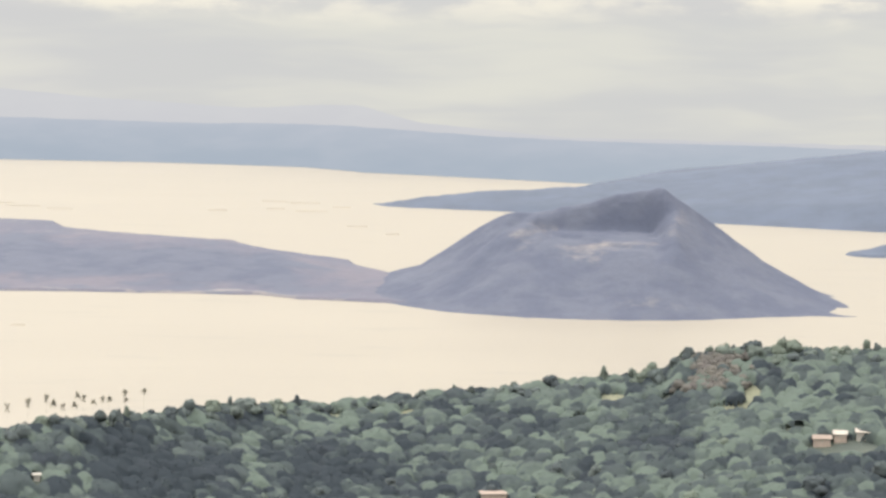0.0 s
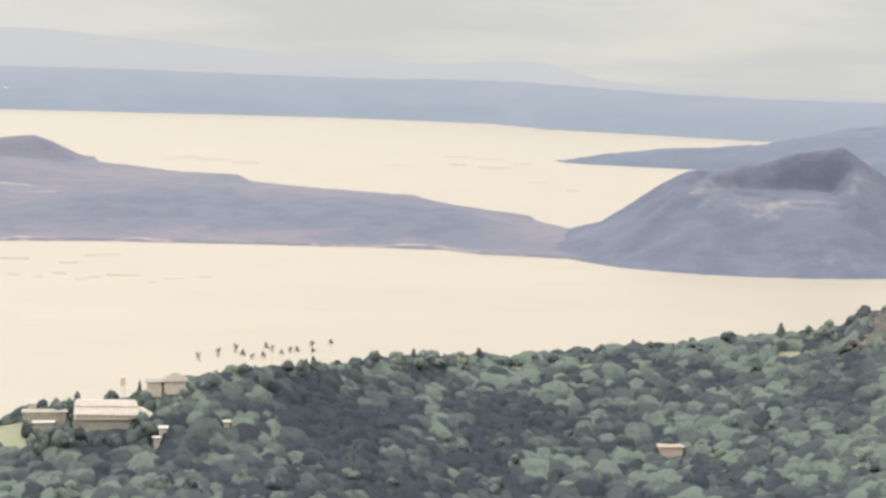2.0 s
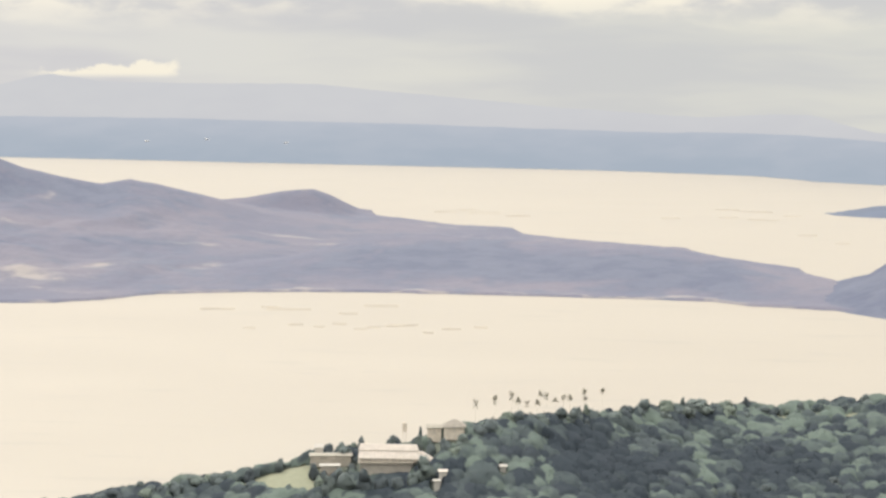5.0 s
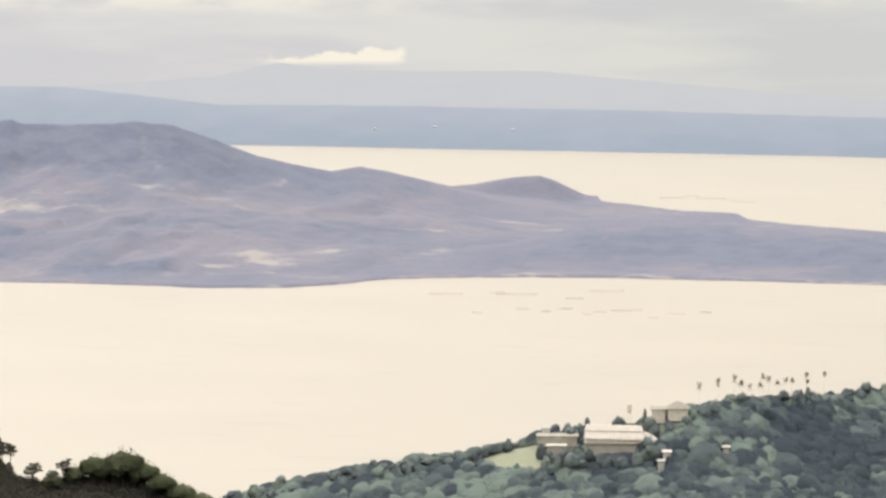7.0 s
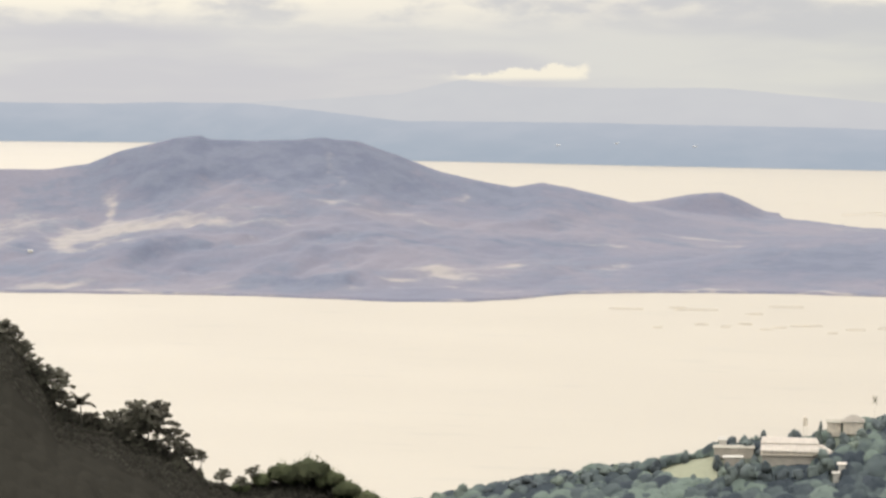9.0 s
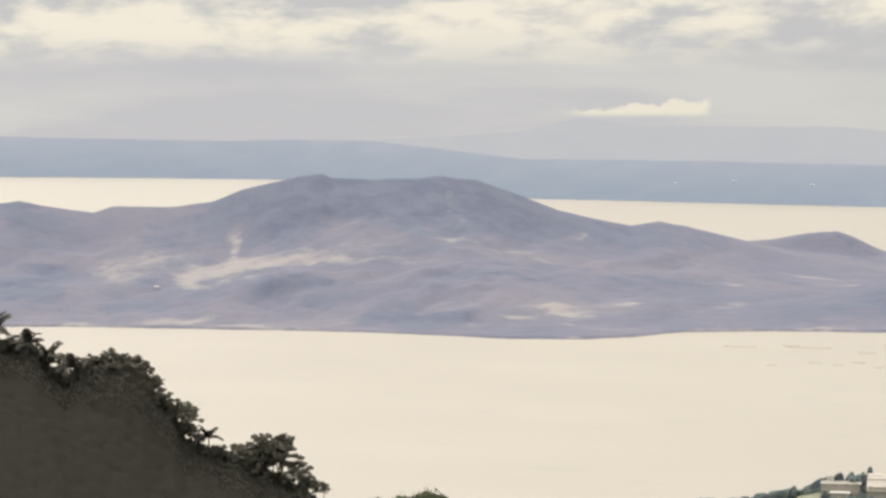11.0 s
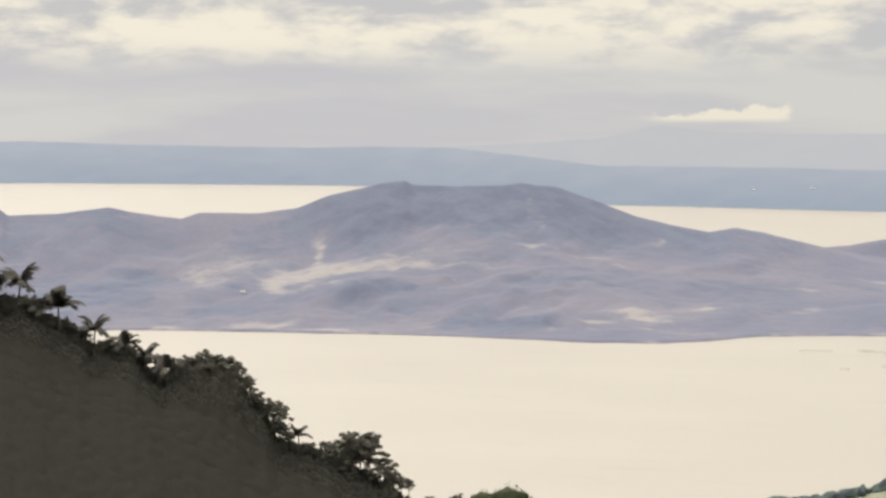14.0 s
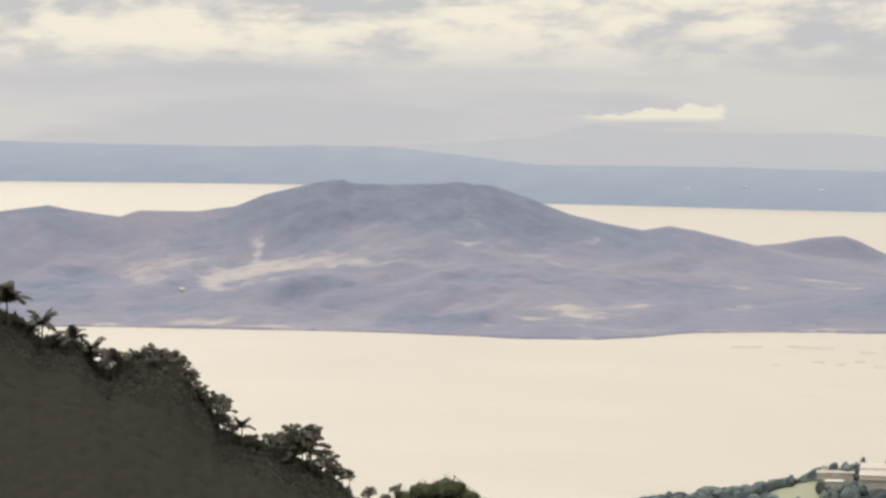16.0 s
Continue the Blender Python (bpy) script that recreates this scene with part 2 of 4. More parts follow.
# ---- meshes ----
def mesh_object(name, verts, faces, mat, parent=None, smooth=False, **layers):
    me = bpy.data.meshes.new(name)
    me.from_pydata([tuple(v) for v in verts], [], [tuple(f) for f in faces])
    for key, values in layers.items():
        me.attributes.new(key, "FLOAT", "POINT").data.foreach_set("value", np.asarray(values, dtype=np.float32))
    me.materials.append(mat)
    if smooth:
        me.polygons.foreach_set("use_smooth", np.ones(len(me.polygons), dtype=bool))
    me.update()
    ob = new(name, me)
    ob.parent = parent
    return ob


def joined(name, verts, tris, quads, mat, parent=None, smooth=False, **layers):
    """One mesh from arrays: triangles and four-sided faces together."""
    me = bpy.data.meshes.new(name)
    nt, nq = len(tris), len(quads)
    me.vertices.add(len(verts))
    me.vertices.foreach_set("co", np.asarray(verts, dtype=np.float32).ravel())
    me.loops.add(3 * nt + 4 * nq)
    me.loops.foreach_set("vertex_index", np.concatenate([np.asarray(tris, dtype=np.int32).ravel(), np.asarray(quads, dtype=np.int32).ravel()]))
    me.polygons.add(nt + nq)
    me.polygons.foreach_set("loop_start", np.concatenate([3 * np.arange(nt), 3 * nt + 4 * np.arange(nq)]).astype(np.int32))
    if smooth:
        me.polygons.foreach_set("use_smooth", np.arange(nt + nq) < nt)
    for key, values in layers.items():
        me.attributes.new(key, "FLOAT", "POINT").data.foreach_set("value", np.asarray(values, dtype=np.float32))
    me.materials.append(mat)
    me.update(calc_edges=True)
    me.validate()
    ob = new(name, me)
    ob.parent = parent
    return ob


def part(name, bm, mat, parent, label=""):
    me = bpy.data.meshes.new(name)
    bm.to_mesh(me)
    bm.free()
    me.materials.append(mat)
    ob = new(name, me)
    ob.parent = parent
    return tagged(ob, label)


def curve_of(table, column=1):
    """A smooth-enough function of the bearing from rows that start with it."""
    rows = sorted(table)
    xs, ys = [q[0] for q in rows], [q[column] for q in rows]
    return lambda b: np.interp(b, xs, ys)


def sheet(name, bs, rs, height, mat, smooth=True, **layers):
    """A heightfield over bearings and ranges; height and layers are functions of arrays b, r."""
    B, Rr = np.meshgrid(bs, rs, indexing="ij")
    Z = height(B, Rr)
    v = np.stack([-Rr * np.sin(np.radians(B)), Rr * np.cos(np.radians(B)), Z], -1).reshape(-1, 3)
    nb, nr = len(bs), len(rs)
    i = (np.arange(nb - 1)[:, None] * nr + np.arange(nr - 1)[None, :]).ravel()
    f = np.stack([i, i + 1, i + nr + 1, i + nr], -1)
    return mesh_object(name, v.tolist(), f.tolist(), mat, None, smooth, **{k: fn(B, Rr, Z).ravel() for k, fn in layers.items()})


def lattice(ix, iy, seed):
    h = np.sin(ix * 127.1 + iy * 311.7 + seed * 74.7) * 43758.5453
    return h - np.floor(h)


def value_noise(x, y, seed=0):
    ix, iy = np.floor(x), np.floor(y)
    fx, fy = x - ix, y - iy
    fx, fy = fx * fx * (3 - 2 * fx), fy * fy * (3 - 2 * fy)
    a, b = lattice(ix, iy, seed), lattice(ix + 1, iy, seed)
    c, d = lattice(ix, iy + 1, seed), lattice(ix + 1, iy + 1, seed)
    return (a * (1 - fx) + b * fx) * (1 - fy) + (c * (1 - fx) + d * fx) * fy


def rough(x, y, seed=0, octaves=4):
    """Noise between about -1 and 1 in several sizes."""
    t, amp, total = 0.0, 1.0, 0.0
    for k in range(octaves):
        t = t + amp * (value_noise(x * 2 ** k, y * 2 ** k, seed + k) * 2 - 1)
        total, amp = total + amp, amp * 0.5
    return t / total


def ease(x):
    x = np.clip(x, 0, 1)
    return x * x * (3 - 2 * x)


def flat(b, r):
    return -r * np.sin(np.radians(b)), r * np.cos(np.radians(b))


# ---- lake ----
FAR_SHORE = [(50, 4250), (30.7, 4181), (23.55, 3971), (18.4, 3476), (13.5, 3351), (10, 3286), (5.6, 3217), (2.6, 3147), (1.62, 3085), (1.5, 3070), (-2.9, 2941), (-9, 2900), (-25, 2850)]
shore_r = curve_of(FAR_SHORE)
rim = [at(b, float(shore_r(b if b < 180 else b - 360)) + 40) for b in np.arange(0, 360, 0.5)]
lake = mesh_object("water", [v[:] for v in rim], [tuple(range(len(rim)))], WATER)
tagged(lake, "calm pale cream lake reflecting the bright overcast sky", "water", kind="structure")

# ---- volcano island ----
NEAR = [(40, 2050), (28.4, 1993), (24.9, 1953), (21.5, 1916), (18.6, 1872), (17.0, 1868), (16.1, 1881), (14.9, 1915), (13, 1925), (10.6, 1921), (9.2, 1913), (5.6, 1892),
        (3.6, 1881), (2.8, 1858), (1.6, 1846), (-0.2, 1826), (-2, 1815)]
BACK = [(40, 2760), (14, 2760), (12, 2690), (10.55, 2645), (10.45, 2580), (8.9, 2484), (7.65, 2455), (7.4, 2392), (6.45, 2347), (5.3, 2312), (4.1, 2278), (3.75, 2233), (3.1, 2193), (1.75, 2125), (1.6, 2068), (1.0, 2005), (-0.5, 1960), (-2, 1930)]
CREST = [(38, 55), (31.9, 65.8), (31.33, 65.3), (31.2, 60), (30.1, 60.6), (29.06, 66.1), (28.4, 59.8), (27.5, 54), (27.1, 59.5), (25.8, 58.3), (25.0, 62.7), (24.3, 74.4), (23.6, 80.9), (23.1, 85.9), (22.67, 87.3),
         (22.48, 83.6), (21.6, 81.9), (20.6, 82.4), (20.15, 84.4), (19.9, 82.5), (19.37, 80.6), (18.63, 69.2), (17.64, 52.2), (16.9, 44.3), (16.1, 37.5), (15.5, 41.4), (14.9, 36.7), (13.8, 24.4), (12.8, 12), (11, 2), (-2, 0)]
KNOLL = [(14.6, 6), (14.06, 11.5), (13.14, 14.3), (12.34, 21.3), (11.76, 22.5), (11.41, 17.3), (10.85, 4.0), (10.6, 1.5), (10.4, 0)]
BLUFF = [(14, 2050, 3), (12.3, 2080, 7.7), (10.8, 2180, 13), (9.2, 2220, 14), (7.7, 2200, 12), (5.3, 2120, 15.8), (4.05, 2090, 14.4), (3.14, 2040, 11.2), (1.77, 2000, 6.2), (0.8, 1960, 5), (-2, 1900, 2)]
near_r, back_r, crest_z, knoll_z = curve_of(NEAR), curve_of(BACK), curve_of(CREST), curve_of(KNOLL)
bluff_r, bluff_z = curve_of(BLUFF, 1), curve_of(BLUFF, 2)


def island_height(b, r):
    x, y = flat(b, r)
    rn = near_r(b) + 3.0 * rough(x / 22, y / 22, 3)
    rb = back_r(b) - 10 + 3.0 * rough(x / 18, y / 18, 5)
    u = (r - rn) / (2450 - rn)
    zc = crest_z(b)
    rise = 0.30 * u + 0.70 * np.clip(u, 0, 1) ** 2.6
    gully = rough(x / 70 + 0.5 * rough(x / 90, y / 90, 8), y / 190, 11)
    ridge = np.where(u < 1, zc * rise, zc * (1 - ease((r - 2450) / 300)))
    ridge = ridge + np.clip(zc, 0, 90) * ease(u / 0.15) * ease((1 - u) / 0.25) * (0.15 * gully + 0.05 * rough(x / 30, y / 120, 13) + 0.04 * rough(x / 60, y / 60, 21))
    # low front hills on the way up to the crater wall
    ridge = ridge + 7.0 * np.exp(-((u - 0.33) / 0.13) ** 2) * (0.6 + 0.8 * rough(b * 0.55, r / 300, 31)) * ease((b - 13) / 4)
    # long low ridges one behind the other across the ash plain
    folds = rough(b * 0.55 + 0.6 * rough(b * 0.4, r / 90, 33), r / 30, 35, 4)
    ridge = ridge + 0.8 * (1 - np.abs(folds) * 2.2) * ease(u / 0.10) * ease((0.62 - u) / 0.25) * ease((b - 12.5) / 3)
    knoll = knoll_z(b) * np.exp(-((r - 2600) / 45.0) ** 2)
    bluff = bluff_z(b) * np.where(r < bluff_r(b), ease((r - rn) / (bluff_r(b) - rn)) ** 0.7, np.exp(-((r - bluff_r(b)) / 70.0) ** 2))
    bluff = bluff * (1 + 0.10 * rough(b * 2.5, r / 200, 41))
    land = np.maximum(np.maximum(np.maximum(ridge, knoll), bluff), 1.5) + 0.6 * rough(x / 15, y / 15, 51)
    shore = np.minimum(ease((r - rn) / 9.0), ease((rb - r) / 9.0))
    return -4 + (land + 4) * shore


# bare ash: bearing, range, half-widths in degrees and metres, strength
BARE = [(24.3, 2250, 1.08, 29, 0.54), (24.66, 2318, 0.16, 44, 0.68), (25.55, 2190, 0.19, 44, 0.5), (25.2, 2228, 0.6, 26, 0.45), (24.9, 2165, 0.96, 26, 0.27), (23.3, 2225, 1.08, 18, 0.5), (22.6, 2200, 0.6, 12, 0.54), (27.1, 2262, 0.66, 55, 0.45), (26.85, 2185, 0.48, 47, 0.38), (26.3, 2290, 0.42, 52, 0.32), (25.7, 2300, 0.36, 36, 0.27),
        (21.25, 2199, 0.84, 13, 0.36), (22.0, 2260, 0.6, 26, 0.29), (17.75, 2014, 0.48, 12, 0.68), (17.35, 1994, 0.43, 8, 0.68), (18.5, 1974, 0.48, 8, 0.68), (17.45, 1941, 0.41, 6, 0.59), (16.0, 2047, 0.46, 9, 0.56), (19.5, 1936, 0.36, 6, 0.5), (17.1, 2010, 1.8, 52, 0.29), (16.4, 1930, 0.84, 9, 0.32), (18.6, 1938, 0.3, 6, 0.45),
        (19.85, 2284, 0.54, 10, 0.54), (18.7, 2262, 0.72, 10, 0.47), (17.75, 2247, 0.54, 9, 0.41), (19.85, 2400, 0.13, 34, 0.30), (19.62, 2346, 0.16, 29, 0.30), (17.33, 2368, 0.19, 18, 0.45), (14.05, 2208, 0.96, 12, 0.43), (13.9, 2088, 0.3, 18, 0.32), (20.9, 2255, 0.6, 16, 0.32)]
BARE += [(6.0, 2310, 5.0, 90, 0.30), (12.2, 2310, 0.9, 12, 0.55), (11.3, 2262, 0.8, 12, 0.30), (8.3, 2450, 1.6, 30, 0.30), (21.0, 2120, 5.0, 70, 0.14), (25.5, 2000, 0.55, 12, 0.72), (26.3, 1994, 0.4, 8, 0.45), (22.9, 1958, 2.5, 7, 0.32), (4.4, 1895, 1.1, 8, 0.25), (24.1, 2190, 1.2, 55, 0.20), (15.0, 2080, 1.2, 30, 0.22)]
# thick scrub: the same
DENSE = [(28.9, 2165, 0.75, 60, 0.93), (28.4, 2262, 0.5, 42, 0.74), (30.3, 2150, 1.0, 80, 0.56), (26.38, 2178, 0.27, 26, 0.81), (23.9, 2120, 0.6, 20, 0.25), (22.6, 2110, 0.9, 22, 0.35), (21.1, 1968, 1.0, 22, 0.87), (20.2, 1953, 0.7, 14, 0.68), (19.64, 2128, 1.0, 18, 0.81), (18.0, 2137, 0.9, 12, 0.81), (16.4, 2175, 1.2, 10, 0.68), (15.3, 2203, 1.0, 10, 0.74),
         (21.5, 2400, 2.6, 75, 0.93), (18.3, 2390, 1.4, 60, 0.62), (16.0, 2400, 1.2, 60, 0.5), (9.1, 2105, 1.6, 50, 0.99), (7.6, 2040, 1.9, 55, 0.99), (5.6, 2010, 1.8, 50, 0.93), (3.4, 1960, 1.4, 40, 0.62), (10.9, 2040, 1.2, 40, 0.56), (12.7, 2528, 0.16, 12, 0.99), (13.0, 2260, 0.8, 12, 0.56)]


def ragged(b, r):
    """The same place pushed about a little, for ragged edges."""
    x, y = flat(b, r)
    return b + 0.34 * rough(x / 42, y / 60, 201, 4), r + 26 * rough(x / 36, y / 50, 207, 4)


def bare_ash(b, r, z):
    a, (b, r) = 0, ragged(b, r)
    for b0, r0, wb, wr, k in BARE:
        a = a + k * np.exp(-((b - b0) / wb) ** 2 - ((r - r0) / wr) ** 2)
    return a + 0.5 * np.exp(-((r - near_r(b) - 6) / 7.0) ** 2) * (0.5 + value_noise(b * 1.5, r * 0, 61))


def scrubby(b, r, z):
    b, r = ragged(b, r)
    a = 0.45 * rough(b * 0.9, r / 110, 71) + 0.35 * rough(b * 0.55 + 0.6 * rough(b * 0.4, r / 90, 33), r / 30, 35, 4)
    for b0, r0, wb, wr, k in DENSE:
        a = a + k * np.exp(-((b - b0) / wb) ** 2 - ((r - r0) / wr) ** 2)
    return a


island = new("volcano_island")
for name, b0, b1 in (("crater_massif", 13.8, 37.05), ("low_peninsula", -1.65, 13.8)):
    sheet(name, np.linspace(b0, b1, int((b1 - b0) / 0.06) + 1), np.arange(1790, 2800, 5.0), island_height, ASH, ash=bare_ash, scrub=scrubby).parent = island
tagged(island, "hazy mauve-grey volcanic island with pale ash slopes in the lake", "island")

# ---- cone with an open crater ----
CONE_B, CONE_R = -3.45, 1945.0


SKYLINE = [(-185, -4), (-165, 1), (-150, 7.5), (-132, 13), (-111, 27), (-90, 41), (-72, 50.5), (-42, 52.3), (-36, 54.7), (-14, 58.7), (1, 65), (20, 69), (33, 68.8), (42, 62), (57, 51.8), (74, 40), (98, 23.6), (126, 9.5), (149, 0.6), (160, -5), (210, -8)]


def cone_height(u, v):
    """u to the viewer's right, v away: one ridge with a breached hollow on its near side."""
    ridge = np.interp(u, [q[0] for q in SKYLINE], [q[1] for q in SKYLINE])
    v = v + 80 * np.clip((u - 60) / 90, 0, 1.4) ** 1.4
    side = np.clip(np.abs(u + 5) / 168, 0, 0.995)
    near = (168 - 50 * ease((u - 50) / 90)) * np.sqrt(1 - side ** 2.2) + 8
    reach = np.where(v < 0, near, near * 0.9)
    t = np.abs(v) / reach
    spur = rough(np.arctan2(v - 60, u) * 5.0, np.hypot(u, v) / 150, 81)
    body = ridge * np.clip(1 - t, 0, 1) ** 1.12 + 4.5 * spur * ease(t * 4) * ease((1 - t) * 3) - 12 * np.clip(t - 0.97, 0, 1)
    # level crater floor running out over the near flank, under a steep back wall
    floor = 39.5 + 0.10 * (v + 15) + 1.35 * np.clip(v + 17, 0, 60) + 0.9 * np.clip(-(u + 41) - 0.25 * (v + 40), 0, 90) + 1.2 * np.clip(u - 27 + 0.15 * (v + 30), 0, 90) + 1.3 * rough(u / 13, v / 13, 83)
    gap = (body - floor) / 6.0
    bowl = body - np.where(gap > 1, body - floor - 1.5, 1.5 * np.clip(gap + 1, 0, 2) ** 2)
    gash = ease(1 - np.abs(u + 62 - 0.35 * (v + 10)) / 9.0) * ease((v + 75) / 25) * ease((-v + 4) / 12)
    return bowl - 2.0 * gash + 0.7 * rough(u / 9, v / 9, 91) * ease((ridge + 5) / 8)


def build_cone():
    us, vs = np.arange(-188, 200, 2.4), np.arange(-182, 175, 2.4)
    U, V = np.meshgrid(us, vs, indexing="ij")
    Z = cone_height(U, V)
    nu, nv = len(us), len(vs)
    i = (np.arange(nu - 1)[:, None] * nv + np.arange(nv - 1)[None, :]).ravel()
    F = np.stack([i, i + nv, i + nv + 1, i + 1], -1)
    fan = np.exp(-((U + 14 - 0.25 * (V + 60)) / (26 + 0.12 * (V + 60))) ** 2 - ((V + 74) / 20) ** 2)
    lip = np.exp(-((U + 2) / 46) ** 2 - ((V + 56) / 11) ** 2)
    rim = np.exp(-((U + 50 - 0.5 * (V + 20)) / 13) ** 2 - ((V + 28) / 26) ** 2)
    spur = np.exp(-((U - 43 - 0.25 * (V + 25)) / 8) ** 2 - ((V + 30) / 24) ** 2)
    beach = np.exp(-((U - 28) / 45) ** 2 - ((V + 150) / 12) ** 2)
    ash = 0.30 * lip + 0.30 * fan + 0.40 * rim + 0.34 * spur + 0.28 * beach
    scrub = 1.6 + 0.6 * rough(U / 40, V / 40, 97)
    inside = ((V > -62) & (V < -2) & (U > -52 + 0.3 * (V + 60)) & (U < 34)).ravel()
    root = new("volcano_cone")
    for name, pick in (("crater", inside[F].all(1)), ("flank", ~inside[F].all(1))):
        used = np.unique(F[pick])
        back = np.zeros(nu * nv, dtype=int)
        back[used] = np.arange(len(used))
        P = np.stack([U, V, Z], -1).reshape(-1, 3)[used]
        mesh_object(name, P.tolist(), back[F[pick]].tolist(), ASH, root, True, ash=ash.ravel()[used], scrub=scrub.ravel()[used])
    root.matrix_world = Matrix.Translation(at(CONE_B, CONE_R)) @ pose(0, 0, 0, 0, 0, CONE_B)
    return tagged(root, "hazy blue-grey volcanic cone with a broken open crater", "volcano")


build_cone()

# ---- far shore ----
RIDGE = [(50, 60), (30.6, 60.2), (28.3, 54.3), (24.7, 51.6), (21.6, 57.7), (19.8, 50), (18.6, 45.1), (14.6, 46), (10, 44), (5.4, 39.5), (1.6, 42.9), (-1.3, 37.9), (-4.7, 36.3), (-8.8, 34.9), (-25, 34)]
PEAKS = [(50, 50), (30.6, 52), (24.7, 44), (21.6, 52.5), (18.6, 74), (18.0, 83), (17.4, 92.5), (17.15, 95), (16.9, 92), (16.5, 89.5), (16.2, 86), (15.8, 85), (14.3, 84.7), (11.7, 85.8), (10, 75.9), (6.6, 59.3), (3.9, 51.3), (1.6, 60), (0.25, 41.7), (-2.5, 31), (-25, 28)]
ridge_z, peak_z = curve_of(RIDGE), curve_of(PEAKS)


def far_height(b, r):
    s = shore_r(b)
    u = (r - s) / 130
    top = ridge_z(b) + 0.8 * rough(b * 3, r / 90, 101)
    return np.where(u < 1, -3 + (top + 3) * ease(u * 4 + 0.02) ** 0.5 * np.clip(0.25 + 0.75 * u, 0, 1), top * (1 - 0.5 * ease((u - 1) / 0.8)))


def band(name, offset, depth, zfun, mat, label, steps, b0=-22, b1=48):
    bs, us = np.arange(b0, b1, 0.08), np.linspace(0, 1, steps)
    B, Uu = np.meshgrid(bs, us, indexing="ij")
    Rr = shore_r(B) + offset + Uu * depth
    Z = zfun(B, Rr)
    v = np.stack([-Rr * np.sin(np.radians(B)), Rr * np.cos(np.radians(B)), Z], -1).reshape(-1, 3)
    i = (np.arange(len(bs) - 1)[:, None] * steps + np.arange(steps - 1)[None, :]).ravel()
    return tagged(mesh_object(name, v.tolist(), np.stack([i, i + 1, i + steps + 1, i + steps], -1).tolist(), mat, None, True), label, "hills", kind="structure")


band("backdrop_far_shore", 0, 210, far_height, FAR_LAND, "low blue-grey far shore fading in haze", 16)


def peak_height(b, r):
    u = (r - shore_r(b) - 220) / 80
    top = peak_z(b) + 1.2 * rough(b * 2.2, r / 200, 111)
    return -2 + (top + 2) * ease(u) * (1 - 0.3 * ease((u - 1) / 1.0))


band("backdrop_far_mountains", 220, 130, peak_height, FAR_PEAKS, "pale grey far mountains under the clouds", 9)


# ---- wooded point and low land behind the cone ----
def point_height(b, r):
    x, y = flat(b, r)
    front = np.interp(b, [-25, -8.75, -5.6, -1.2, 1.05, 1.3], [2330, 2416, 2465, 2567, 2603, 2625])
    rise = np.interp(b, [-25, -9, -6.2, -4.7, -2.9, -0.87, 0.47, 1.15, 1.3], [66, 45, 31.6, 24.6, 15.5, 11, 5.2, 1, 0])
    deep = np.interp(b, [-25, -9, -4.7, -2.9, 0.5, 1.3], [420, 430, 320, 160, 60, 30])
    u = (r - front) / deep
    return -3 + (rise + 3 + 0.9 * rough(b * 6, r / 60, 121) + 0.7 * rough(b * 26, r / 24, 123)) * ease(u * 5) ** 0.6 * np.clip(0.3 + u * 0.9, 0, 1) * (1 - ease((u - 1) * 3))


headland = tagged(new("wooded_point"), "low blue-grey wooded point reaching into the lake", "headland")
for name, b0, b1 in (("low_hill", -24.0, -3.04), ("spit", -3.04, 1.4)):
    sheet(name, np.linspace(b0, b1, int((b1 - b0) / 0.08) + 1), np.arange(2310, 3150, 14), point_height, HAZED_LAND).parent = headland


def islet_height(b, r):
    d = ((b + 8.75) / 0.85) ** 2 + ((r - 2225) / 30.0) ** 2
    return -2 + 4.0 * ease((0.8 - d) * 2.5) + 6 * np.exp(-((b + 8.95) / 0.33) ** 2 - ((r - 2232) / 14.0) ** 2) + 0.5 * rough(b * 9, r / 9, 127) * ease(1.2 - d)


tagged(sheet("islet", np.arange(-9.8, -7.7, 0.05), np.arange(2180, 2275, 3.0), islet_height, HAZED_LAND), "small dark wooded islet in the pale lake", "islet")

# ---- near ground: the ridge under the lookout, the wooded spur and the dark slope ----
# bearing, range of the crest, height of the tree tops there
SPUR = [(-30, 1150, 71.2), (-8.2, 1150, 67.2), (-5.6, 1150, 66.6), (-4.4, 1150, 63.2), (-4.1, 1150, 57.6), (-2.2, 1150, 53.1), (-0.75, 1150, 49.5), (0.96, 1150, 46.5), (2.5, 1140, 44.3), (4.76, 1112, 47.35),
        (5.84, 1086, 48.37), (7.2, 1064, 50.8), (8.2, 1053, 49.93), (8.9, 1050, 47.8), (9.7, 1050, 42.1), (10.4, 1050, 40.2), (11.4, 1050, 38.9), (11.9, 1050, 37.3), (13, 1050, 32.0), (15.5, 1050, 26.2), (17, 1050, 20.8), (17.8, 1050, 16.5), (20, 1045, 6.0), (24, 1040, -11.0), (50, 1040, -21.0)]
DARK = [(60, 152), (36, 142), (32.5, 126), (31.54, 118), (31.3, 121), (30.94, 118), (30.67, 112.5), (30.03, 107.5), (29.76, 102.2), (28.95, 101.2), (28.73, 99), (28.45, 92.4), (28.14, 87.7), (27.8, 92.2), (27.4, 94), (26.9, 94.5), (26.48, 90.2), (26.2, 82.5), (25.8, 73.6), (25.55, 62.5),
        (25.0, 59.4), (24.4, 57), (24.0, 52), (23.5, 48.8), (23.2, 45.5), (22.75, 40), (22.4, 33.5), (21.86, 31.4), (21.5, 32.5), (20.9, 33.5), (20.3, 33.5), (19.8, 30), (19.3, 25), (18.7, 19), (18, 14), (15, -5), (-30, -30)]
spur_r, spur_z, dark_z = curve_of(SPUR, 1), curve_of(SPUR, 2), curve_of(DARK)
